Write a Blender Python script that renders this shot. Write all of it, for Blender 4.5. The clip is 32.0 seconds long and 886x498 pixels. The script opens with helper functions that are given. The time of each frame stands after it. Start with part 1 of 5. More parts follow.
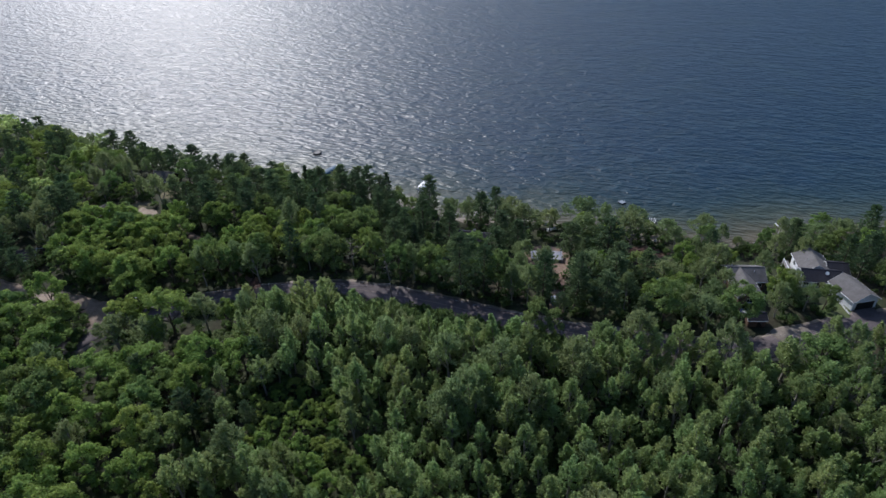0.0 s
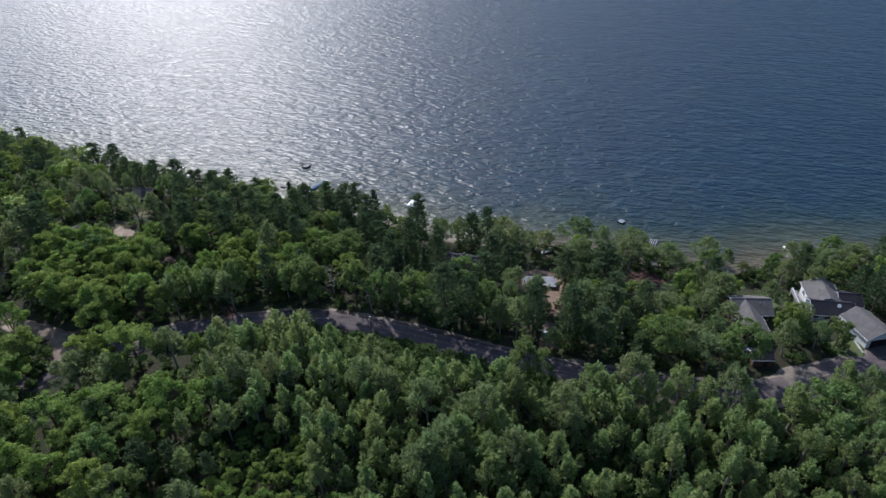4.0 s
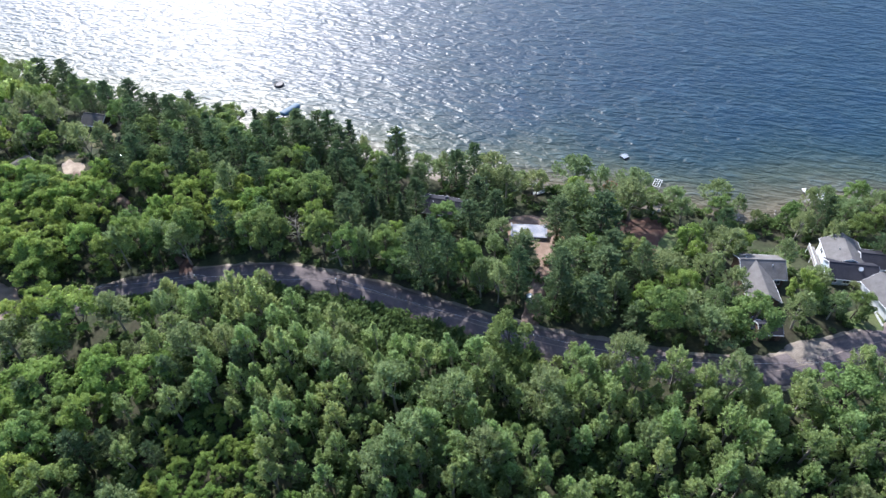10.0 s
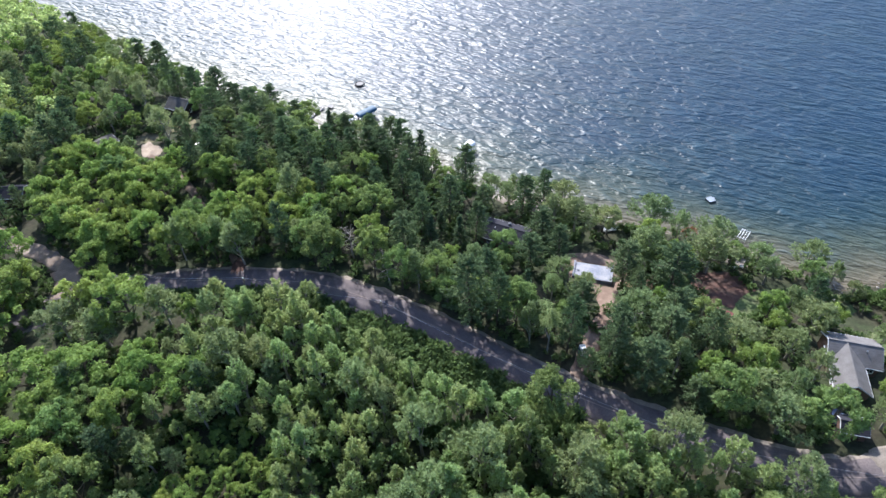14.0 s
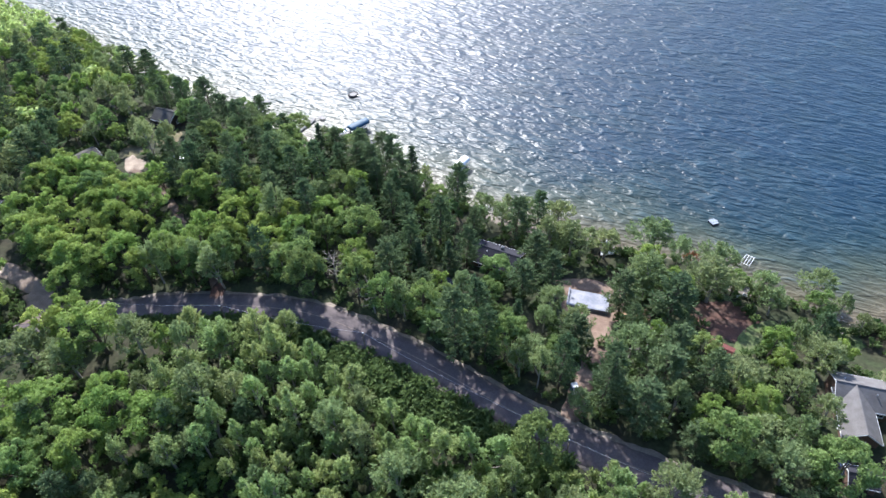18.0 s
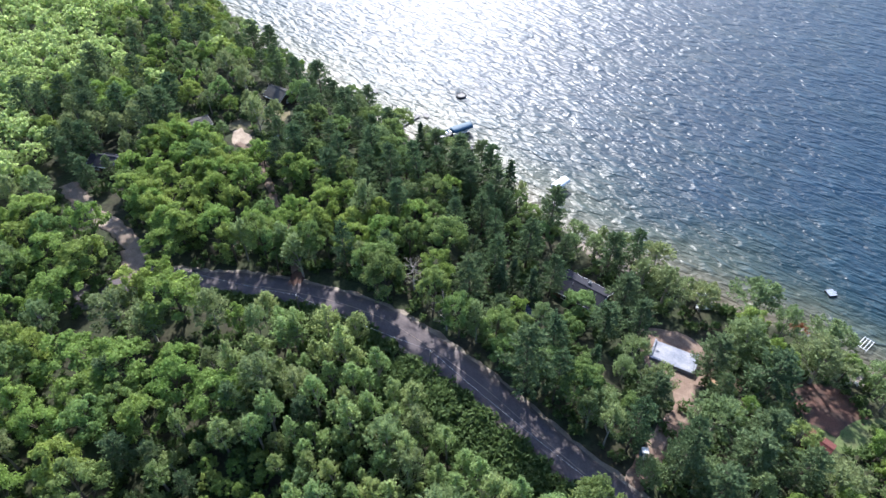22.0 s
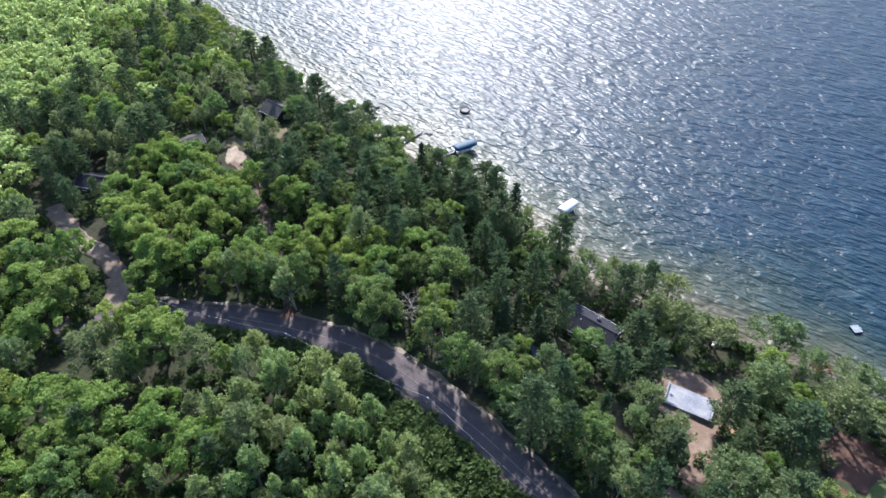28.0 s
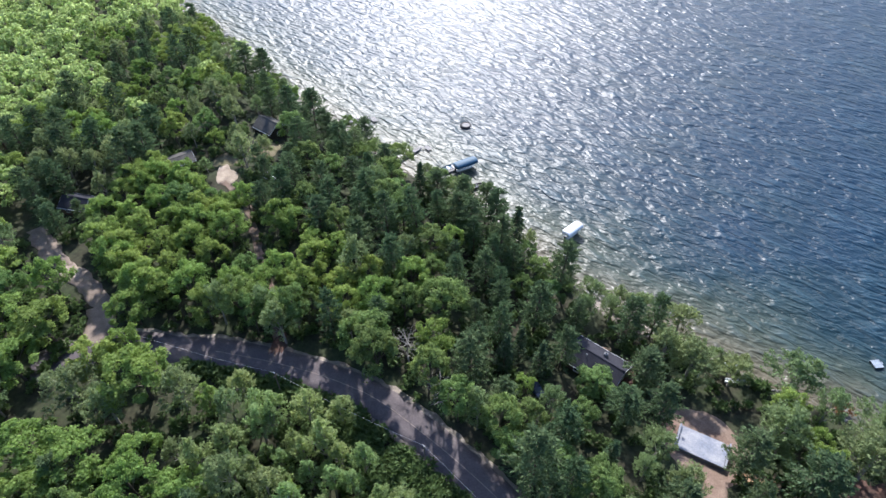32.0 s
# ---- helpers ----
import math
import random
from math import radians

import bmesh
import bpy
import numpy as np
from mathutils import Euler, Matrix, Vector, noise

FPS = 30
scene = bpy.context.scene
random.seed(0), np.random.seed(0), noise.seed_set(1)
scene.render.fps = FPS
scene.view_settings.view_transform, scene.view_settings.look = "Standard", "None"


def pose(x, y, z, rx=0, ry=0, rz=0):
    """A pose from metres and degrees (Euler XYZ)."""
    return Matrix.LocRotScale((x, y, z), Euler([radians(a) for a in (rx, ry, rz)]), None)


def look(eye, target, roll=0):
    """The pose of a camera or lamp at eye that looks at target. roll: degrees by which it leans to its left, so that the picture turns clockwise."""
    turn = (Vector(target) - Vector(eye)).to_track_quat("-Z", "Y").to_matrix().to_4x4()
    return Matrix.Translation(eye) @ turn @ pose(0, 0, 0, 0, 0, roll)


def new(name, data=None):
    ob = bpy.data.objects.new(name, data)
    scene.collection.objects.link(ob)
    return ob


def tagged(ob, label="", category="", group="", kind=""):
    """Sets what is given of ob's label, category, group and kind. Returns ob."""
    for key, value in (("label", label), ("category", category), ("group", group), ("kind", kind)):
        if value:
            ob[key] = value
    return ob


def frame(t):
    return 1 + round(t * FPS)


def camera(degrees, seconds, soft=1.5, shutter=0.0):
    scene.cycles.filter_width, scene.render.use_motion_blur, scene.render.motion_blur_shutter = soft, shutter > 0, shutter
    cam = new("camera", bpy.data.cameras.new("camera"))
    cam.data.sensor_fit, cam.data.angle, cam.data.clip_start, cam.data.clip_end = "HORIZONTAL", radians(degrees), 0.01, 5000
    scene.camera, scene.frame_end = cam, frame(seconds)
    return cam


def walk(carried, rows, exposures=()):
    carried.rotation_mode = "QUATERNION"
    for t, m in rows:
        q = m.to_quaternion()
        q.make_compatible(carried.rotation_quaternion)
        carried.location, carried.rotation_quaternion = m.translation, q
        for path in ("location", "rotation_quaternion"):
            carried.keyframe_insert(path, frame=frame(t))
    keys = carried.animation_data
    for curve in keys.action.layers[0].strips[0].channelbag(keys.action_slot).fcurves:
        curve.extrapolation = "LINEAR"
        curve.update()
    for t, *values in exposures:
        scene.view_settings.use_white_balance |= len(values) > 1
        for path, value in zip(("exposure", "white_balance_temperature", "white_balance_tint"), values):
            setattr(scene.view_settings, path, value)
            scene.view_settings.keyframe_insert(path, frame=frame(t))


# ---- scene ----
from collections import defaultdict

cam = camera(72.8, 32.0)
# seconds, eye, turn to the left of +y, tilt, roll
PATH = [
    (0, -4.12, -19.13, 103.50, 9.270, -33.826, -2.82),
    (0.5, -4.10, -18.17, 103.83, 9.546, -33.994, -3.03),
    (1, -3.86, -17.00, 104.14, 9.869, -34.082, -3.14),
    (1.5, -3.41, -15.60, 104.38, 9.906, -34.098, -3.14),
    (2, -2.80, -14.01, 104.55, 9.951, -34.090, -3.15),
    (2.5, -2.08, -12.25, 104.61, 10.046, -34.053, -3.13),
    (3, -1.32, -10.38, 104.58, 10.090, -34.011, -3.14),
    (3.5, -0.75, -8.52, 104.44, 10.066, -33.955, -3.14),
    (5.5, 0.48, -1.54, 103.85, 10.224, -33.921, -3.10),
    (6, 0.54, 0.15, 103.83, 10.556, -36.717, -3.21),
    (6.5, 0.55, 1.93, 103.94, 11.164, -43.395, -3.39),
    (7, 0.70, 3.77, 104.07, 11.294, -43.459, -3.30),
    (7.5, 0.97, 5.65, 104.14, 11.301, -43.503, -3.33),
    (8, 1.33, 7.52, 104.16, 11.302, -43.527, -3.33),
    (8.5, 1.71, 9.34, 104.14, 11.274, -43.572, -3.35),
    (9, 2.08, 11.12, 104.11, 11.261, -43.578, -3.41),
    (9.5, 2.41, 12.83, 104.09, 11.285, -43.594, -3.50),
    (10, 2.65, 14.44, 104.09, 11.232, -43.608, -3.51),
    (10.5, 2.77, 15.91, 104.11, 11.080, -43.613, -3.48),
    (11, 2.80, 17.22, 104.15, 10.826, -43.661, -3.53),
    (11.5, 2.85, 18.42, 104.22, 10.999, -43.641, -3.53),
    (12, 3.01, 19.59, 104.32, 14.213, -43.665, -3.36),
    (12.5, 3.28, 20.80, 104.41, 18.936, -43.544, -2.61),
    (13, 3.58, 22.08, 104.46, 19.853, -43.556, -2.72),
    (13.5, 3.83, 23.39, 104.46, 20.331, -43.533, -2.80),
    (14, 3.99, 24.70, 104.43, 20.637, -43.549, -2.92),
    (14.5, 4.09, 25.93, 104.37, 20.826, -43.534, -2.89),
    (16.5, 4.51, 30.65, 104.14, 21.274, -43.539, -2.96),
    (17, 4.67, 31.82, 104.16, 21.359, -43.571, -3.00),
    (17.5, 4.76, 32.90, 104.22, 21.358, -43.585, -2.91),
    (18, 4.66, 33.87, 104.29, 21.271, -43.595, -2.82),
    (18.5, 4.38, 34.72, 104.39, 21.012, -43.646, -2.77),
    (19, 3.95, 35.47, 104.51, 21.006, -43.676, -2.72),
    (19.5, 3.46, 36.18, 104.63, 26.913, -43.728, -1.63),
    (20, 2.99, 36.90, 104.71, 30.948, -43.787, -0.84),
    (20.5, 2.52, 37.65, 104.75, 31.487, -43.812, -0.76),
    (21, 2.03, 38.42, 104.75, 31.689, -43.813, -0.78),
    (21.5, 1.54, 39.18, 104.71, 31.855, -43.823, -0.74),
    (22, 1.05, 39.93, 104.65, 31.938, -43.844, -0.71),
    (22.5, 0.59, 40.65, 104.57, 32.021, -43.839, -0.72),
    (23, 0.14, 41.35, 104.50, 32.107, -43.853, -0.74),
    (23.5, -0.28, 42.04, 104.45, 32.175, -43.850, -0.76),
    (24, -0.67, 42.74, 104.42, 32.210, -43.850, -0.75),
    (24.5, -1.02, 43.46, 104.42, 32.262, -43.823, -0.76),
    (25, -1.36, 44.20, 104.43, 32.346, -43.813, -0.81),
    (25.5, -1.66, 44.98, 104.44, 32.449, -43.795, -0.83),
    (27.5, -2.83, 48.26, 104.43, 32.649, -43.870, -0.91),
    (28, -3.22, 49.15, 104.42, 32.740, -43.859, -0.95),
    (28.5, -3.71, 50.11, 104.43, 32.752, -43.870, -0.95),
    (29, -4.24, 51.09, 104.44, 32.784, -43.846, -0.99),
    (29.5, -4.79, 52.09, 104.46, 32.826, -43.827, -0.98),
    (30, -5.34, 53.09, 104.46, 32.861, -43.827, -1.01),
    (30.5, -5.88, 54.08, 104.44, 32.930, -43.814, -1.04),
    (31, -6.41, 55.04, 104.40, 32.957, -43.780, -1.03),
    (31.5, -6.91, 56.00, 104.34, 32.935, -43.808, -1.04),
    (32, -7.38, 56.98, 104.27, 32.949, -43.798, -0.99),
]


def aimed(x, y, z, turn, tilt, roll):
    a, b = radians(turn), radians(tilt)
    ahead = Vector((-math.sin(a) * math.cos(b), math.cos(a) * math.cos(b), math.sin(b)))
    return look((x, y, z), Vector((x, y, z)) + ahead * 10, roll)


EXPOSURES = [(0, -0.3, 6000, 14), (3.5, -0.2, 6000, 14), (6, 0.0, 6000, 14), (7, 0.5, 6000, 14), (9, 0.98, 6000, 14),
             (12, 0.98, 6000, 14), (20, 1.10, 6000, 14), (32, 0.84, 6000, 14)]
walk(cam, [(t, aimed(*row)) for t, *row in PATH], EXPOSURES)

# ---- light ----
SUN_LEFT, SUN_UP = 34.0, 37.0
world = bpy.data.worlds.new("sky")
scene.world = world
world.use_nodes = True
wn = world.node_tree
sky = wn.nodes.new("ShaderNodeTexSky")
sky.sky_type, sky.sun_disc = "NISHITA", False
sky.sun_elevation, sky.sun_rotation = radians(SUN_UP), radians(-SUN_LEFT)
sky.dust_density, sky.air_density, sky.ozone_density = 1.6, 1.0, 4.0
wn.links.new(sky.outputs[0], wn.nodes["Background"].inputs[0])
wn.nodes["Background"].inputs[1].default_value = 0.15
sun = new("sun", bpy.data.lights.new("sun", "SUN"))
sun.data.energy, sun.data.angle, sun.data.color = 4.7, radians(1.6), (1.0, 0.96, 0.88)
sun.matrix_world = look((0, 0, 200), (math.sin(radians(SUN_LEFT)) * 100, -math.cos(radians(SUN_LEFT)) * 100,
                                       200 - 100 * math.tan(radians(SUN_UP))))


# ---- materials ----
def mat(name, color, rough=0.8, metal=0.0, vary=0.25, scale=0.6, bump=0.0, bump_scale=8.0, second=None, rand=0.0, spec=0.3):
    """A surface with broad stains, fine grain and relief. second: the colour of the stains."""
    m = bpy.data.materials.new(name)
    m.use_nodes = True
    nt = m.node_tree
    n, l = nt.nodes, nt.links
    b = n["Principled BSDF"]
    b.inputs["Roughness"].default_value, b.inputs["Metallic"].default_value = rough, metal
    b.inputs["Specular IOR Level"].default_value = spec
    geo = n.new("ShaderNodeNewGeometry")
    big, fine = n.new("ShaderNodeTexNoise"), n.new("ShaderNodeTexNoise")
    for tex, s, d in ((big, scale, 5), (fine, scale * 11, 3)):
        tex.inputs["Scale"].default_value, tex.inputs["Detail"].default_value = s, d
        l.new(geo.outputs["Position"], tex.inputs["Vector"])
    ramp = n.new("ShaderNodeMapRange")
    ramp.inputs[1].default_value, ramp.inputs[2].default_value = 0.35, 0.65
    l.new(big.outputs[0], ramp.inputs[0])
    mix = n.new("ShaderNodeMix")
    mix.data_type = "RGBA"
    other = second or tuple(c * (1 - vary) for c in color)
    mix.inputs[6].default_value, mix.inputs[7].default_value = (*color, 1), (*other, 1)
    l.new(ramp.outputs[0], mix.inputs[0])
    hsv = n.new("ShaderNodeHueSaturation")
    l.new(mix.outputs[2], hsv.inputs["Color"])
    val = n.new("ShaderNodeMapRange")
    val.inputs[1].default_value, val.inputs[2].default_value = 0.3, 0.7
    val.inputs[3].default_value, val.inputs[4].default_value = 1 - vary, 1 + vary
    l.new(fine.outputs[0], val.inputs[0])
    last = val.outputs[0]
    if rand:
        info, mul, rr = n.new("ShaderNodeObjectInfo"), n.new("ShaderNodeMath"), n.new("ShaderNodeMapRange")
        mul.operation = "MULTIPLY"
        rr.inputs[3].default_value, rr.inputs[4].default_value = 1 - rand, 1 + rand
        l.new(info.outputs["Random"], rr.inputs[0])
        l.new(rr.outputs[0], mul.inputs[0])
        l.new(last, mul.inputs[1])
        last = mul.outputs[0]
    l.new(last, hsv.inputs["Value"])
    l.new(hsv.outputs[0], b.inputs["Base Color"])
    if bump:
        tex, bp = n.new("ShaderNodeTexNoise"), n.new("ShaderNodeBump")
        tex.inputs["Scale"].default_value, tex.inputs["Detail"].default_value = bump_scale, 4
        bp.inputs["Strength"].default_value, bp.inputs["Distance"].default_value = bump, 0.05
        l.new(geo.outputs["Position"], tex.inputs["Vector"])
        l.new(tex.outputs[0], bp.inputs["Height"])
        l.new(bp.outputs[0], b.inputs["Normal"])
    return m


def leaf(name, color, light, hue=0.03, through_light=0.4, island=0.25):
    """Leaves: each tree its own tint, each leaf its own tone, and some of the light shining through."""
    m = bpy.data.materials.new(name)
    m.use_nodes = True
    nt = m.node_tree
    n, l = nt.nodes, nt.links
    out = n["Material Output"]
    n.remove(n["Principled BSDF"])
    info, geo = n.new("ShaderNodeObjectInfo"), n.new("ShaderNodeNewGeometry")
    noise_tex = n.new("ShaderNodeTexNoise")
    noise_tex.inputs["Scale"].default_value = 0.22
    l.new(geo.outputs["Position"], noise_tex.inputs["Vector"])
    mix = n.new("ShaderNodeMix")
    mix.data_type = "RGBA"
    mix.inputs[6].default_value, mix.inputs[7].default_value = (*color, 1), (*light, 1)
    add = n.new("ShaderNodeMath")
    add.operation = "MULTIPLY_ADD"
    add.inputs[1].default_value = 0.75
    l.new(info.outputs["Random"], add.inputs[0])
    sub = n.new("ShaderNodeMath")
    sub.operation = "MULTIPLY_ADD"
    sub.inputs[1].default_value, sub.inputs[2].default_value = 1.4, -0.58
    l.new(noise_tex.outputs[0], sub.inputs[0])
    l.new(sub.outputs[0], add.inputs[2])
    add.use_clamp = True
    l.new(add.outputs[0], mix.inputs[0])
    hsv = n.new("ShaderNodeHueSaturation")
    l.new(mix.outputs[2], hsv.inputs["Color"])
    v, h = n.new("ShaderNodeMapRange"), n.new("ShaderNodeMapRange")
    v.inputs[3].default_value, v.inputs[4].default_value = 1 - island, 1 + island
    h.inputs[3].default_value, h.inputs[4].default_value = 0.5 - hue, 0.5 + hue
    l.new(geo.outputs["Random Per Island"], v.inputs[0])
    frac = n.new("ShaderNodeMath")
    frac.operation = "PINGPONG"
    frac.inputs[1].default_value = 0.17
    l.new(info.outputs["Random"], frac.inputs[0])
    h.inputs[2].default_value = 0.17
    l.new(frac.outputs[0], h.inputs[0])
    l.new(v.outputs[0], hsv.inputs["Value"])
    l.new(h.outputs[0], hsv.inputs["Hue"])
    dif, tra = n.new("ShaderNodeBsdfDiffuse"), n.new("ShaderNodeBsdfTranslucent")
    m1 = n.new("ShaderNodeMixShader")
    m1.inputs[0].default_value = through_light
    l.new(hsv.outputs[0], dif.inputs[0])
    glow = n.new("ShaderNodeHueSaturation")
    glow.inputs["Hue"].default_value, glow.inputs["Saturation"].default_value, glow.inputs["Value"].default_value = 0.492, 1.0, 1.15
    l.new(hsv.outputs[0], glow.inputs["Color"])
    l.new(glow.outputs[0], tra.inputs[0])
    l.new(dif.outputs[0], m1.inputs[1])
    l.new(tra.outputs[0], m1.inputs[2])
    # the waxy skin of the leaves
    wax, m2 = n.new("ShaderNodeBsdfGlossy"), n.new("ShaderNodeMixShader")
    wax.inputs["Color"].default_value, wax.inputs["Roughness"].default_value = (0.80, 0.90, 0.62, 1), 0.70
    m2.inputs[0].default_value = 0.022
    l.new(m1.outputs[0], m2.inputs[1])
    l.new(wax.outputs[0], m2.inputs[2])
    l.new(m2.outputs[0], out.inputs[0])
    return m


M_MAPLE = leaf("maple_leaf", (0.120, 0.190, 0.060), (0.210, 0.300, 0.094), 0.02, 0.56, 0.34)
M_ASPEN = leaf("aspen_leaf", (0.205, 0.285, 0.115), (0.315, 0.402, 0.160), 0.02, 0.56, 0.26)
M_PINE = leaf("pine_needles", (0.066, 0.112, 0.054), (0.118, 0.176, 0.078), 0.015, 0.42, 0.3)
M_SPRUCE = leaf("spruce_needles", (0.046, 0.080, 0.042), (0.074, 0.118, 0.056), 0.015, 0.25, 0.25)
M_BIRCH = leaf("birch_leaf", (0.165, 0.225, 0.102), (0.250, 0.312, 0.138), 0.02, 0.54, 0.26)
M_SHRUB = leaf("shrub_leaf", (0.056, 0.108, 0.038), (0.100, 0.168, 0.058), 0.02, 0.48, 0.2)
# yellow-green maple leaf; some of the stand's sunlight is put into the colour
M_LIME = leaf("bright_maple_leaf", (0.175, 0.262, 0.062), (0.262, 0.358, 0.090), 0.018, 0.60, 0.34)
M_BARK = mat("grey_bark", (0.11, 0.09, 0.07), 0.95, scale=3, rand=0.3)
M_PALEBARK = mat("pale_bark", (0.34, 0.31, 0.27), 0.95, scale=3, vary=0.3)
M_ASPHALT = mat("worn_asphalt", (0.104, 0.086, 0.089), 0.9, scale=0.35, vary=0.18, second=(0.128, 0.108, 0.109), bump=0.3, bump_scale=30)
M_LINE = mat("faded_paint", (0.30, 0.24, 0.20), 0.9, scale=2.5, vary=0.35, second=(0.15, 0.13, 0.12))
M_GRAVEL = mat("gravel", (0.27, 0.232, 0.195), 0.95, scale=0.5, vary=0.25, second=(0.19, 0.162, 0.135), bump=0.5, bump_scale=14)
M_SIDEROAD = mat("pale_gravel", (0.255, 0.200, 0.160), 0.95, scale=0.5, vary=0.25, second=(0.18, 0.140, 0.112), bump=0.5, bump_scale=14)
M_SAND = mat("bare_sandy_soil", (0.235, 0.170, 0.130), 0.95, scale=0.35, vary=0.22, second=(0.15, 0.10, 0.075), bump=0.6, bump_scale=5)
# pale sand, its colour lightened further for sun on the yard and road
M_PALESAND = mat("sunlit_pale_sand", (0.42, 0.34, 0.26), 0.95, scale=0.5, vary=0.2, second=(0.28, 0.22, 0.17), bump=0.5, bump_scale=6)
M_REDSOIL = mat("needle_litter", (0.115, 0.060, 0.045), 0.95, scale=0.4, vary=0.3, second=(0.070, 0.045, 0.036), bump=0.5, bump_scale=8)
M_GRASS = mat("mown_grass", (0.070, 0.110, 0.034), 0.95, scale=0.3, vary=0.3, second=(0.11, 0.12, 0.055), bump=0.4, bump_scale=16)
M_DRYGRASS = mat("dry_grass", (0.135, 0.125, 0.060), 0.95, scale=0.4, vary=0.3, second=(0.19, 0.155, 0.095), bump=0.4, bump_scale=14)
# the darker bluish second tone stands in for shade across the slab
M_CONCRETE = mat("new_concrete", (0.35, 0.35, 0.37), 0.85, scale=0.4, vary=0.16, second=(0.20, 0.22, 0.27), bump=0.1)
M_FLOATTOP = mat("pale_plank", (0.30, 0.34, 0.385), 0.7, scale=1.5, vary=0.12, rand=0.1)
M_BLOCK = mat("foundation_block", (0.20, 0.205, 0.22), 0.9, scale=0.8, vary=0.2)
M_SHINGLE = mat("grey_shingles", (0.165, 0.158, 0.155), 0.95, scale=0.7, vary=0.16, second=(0.13, 0.122, 0.118), bump=0.4, bump_scale=9)
M_CABINROOF = mat("brown_grey_roof", (0.115, 0.108, 0.098), 0.95, spec=0.1, scale=0.7, vary=0.2, bump=0.4, bump_scale=9)
M_DARKSHINGLE = mat("dark_shingles", (0.046, 0.046, 0.056), 0.95, spec=0.08, scale=0.8, vary=0.2, bump=0.4, bump_scale=9)
M_WHITE = mat("white_paint", (0.76, 0.77, 0.79), 0.6, scale=1.0, vary=0.05)
M_PALEBLUE = mat("pale_blue_siding", (0.42, 0.49, 0.56), 0.7, scale=1.2, vary=0.06)
M_LOG = mat("dark_stained_wood", (0.05, 0.036, 0.03), 0.8, scale=2.0, vary=0.3)
M_BROWN = mat("brown_siding", (0.16, 0.10, 0.075), 0.8, scale=1.5, vary=0.2)
M_RED = mat("red_brown_stain", (0.135, 0.045, 0.038), 0.85, scale=1.5, vary=0.25)
M_TAN = mat("raw_lumber", (0.50, 0.32, 0.19), 0.8, scale=2.0, vary=0.2, rand=0.15)
M_DECK = mat("weathered_decking", (0.33, 0.31, 0.29), 0.85, scale=2.0, vary=0.2, rand=0.15)
M_ALU = mat("aluminium", (0.72, 0.74, 0.76), 0.35, metal=0.8, scale=2.0, vary=0.08)
M_VINYL = mat("white_vinyl", (0.82, 0.82, 0.82), 0.5, scale=1.0, vary=0.05)
M_BLUE = mat("blue_canvas", (0.022, 0.085, 0.150), 0.6, scale=1.5, vary=0.12)
M_BLACK = mat("black_rubber", (0.02, 0.02, 0.022), 0.6, scale=2.0, vary=0.2)
M_PANE = mat("window_glass", (0.03, 0.035, 0.04), 0.08, scale=1.0, vary=0.1, spec=0.6)
M_ROCK = mat("shore_stone", (0.34, 0.31, 0.28), 0.9, scale=1.5, vary=0.3, rand=0.3, bump=0.5)
M_WIRE = mat("bare_cable", (0.55, 0.55, 0.56), 0.5, metal=0.5, scale=1.0, vary=0.05)
M_POLE = mat("weathered_pole", (0.17, 0.14, 0.12), 0.9, scale=2.0, vary=0.2)
M_CARWHITE = mat("white_car_paint", (0.75, 0.75, 0.76), 0.25, scale=1.0, vary=0.03, spec=0.6)
M_CARDARK = mat("dark_blue_car_paint", (0.03, 0.04, 0.07), 0.22, scale=1.0, vary=0.05, spec=0.6)


# ---- mesh helpers ----
def mesh_np(name, verts, faces, material):
    """A mesh from an array of corners and an array of triangles or quads."""
    me = bpy.data.meshes.new(name)
    verts, faces = np.asarray(verts, np.float32), np.asarray(faces, np.int32)
    k = faces.shape[1]
    me.vertices.add(len(verts))
    me.vertices.foreach_set("co", verts.ravel())
    me.loops.add(faces.size)
    me.loops.foreach_set("vertex_index", faces.ravel())
    me.polygons.add(len(faces))
    me.polygons.foreach_set("loop_start", np.arange(0, faces.size, k, dtype=np.int32))
    me.update(calc_edges=True)
    me.materials.append(material)
    return me


def part(name, bm, material, parent=None, label=""):
    me = bpy.data.meshes.new(name)
    bm.to_mesh(me)
    bm.free()
    me.materials.append(material)
    ob = new(name, me)
    ob.parent = parent
    if label:
        tagged(ob, label)
    return ob


def thing(name, label, category, m=None, group="", kind=""):
    ob = tagged(new(name), label, category, group, kind)
    ob.empty_display_size = 0.5
    if m is not None:
        ob.matrix_basis = m
    return ob


def box(x0, y0, z0, x1, y1, z1, bevel=0.0, m=None):
    bm = bmesh.new()
    bmesh.ops.create_cube(bm, size=1.0)
    for v in bm.verts:
        v.co = Vector((x0 + (v.co.x + 0.5) * (x1 - x0), y0 + (v.co.y + 0.5) * (y1 - y0), z0 + (v.co.z + 0.5) * (z1 - z0)))
    if bevel:
        bmesh.ops.bevel(bm, geom=list(bm.edges), offset=bevel, segments=1, affect="EDGES")
    if m is not None:
        bm.transform(m)
    return bm


def rod(a, b, r0, r1=None, sides=8, bm=None):
    """A tapered round bar from a to b."""
    bm = bm or bmesh.new()
    a, b = Vector(a), Vector(b)
    turn = (b - a).to_track_quat("Z", "Y").to_matrix().to_4x4()
    m = Matrix.Translation((a + b) / 2) @ turn
    bmesh.ops.create_cone(bm, cap_ends=True, segments=sides, radius1=r0, radius2=r0 if r1 is None else r1, depth=(b - a).length, matrix=m)
    return bm


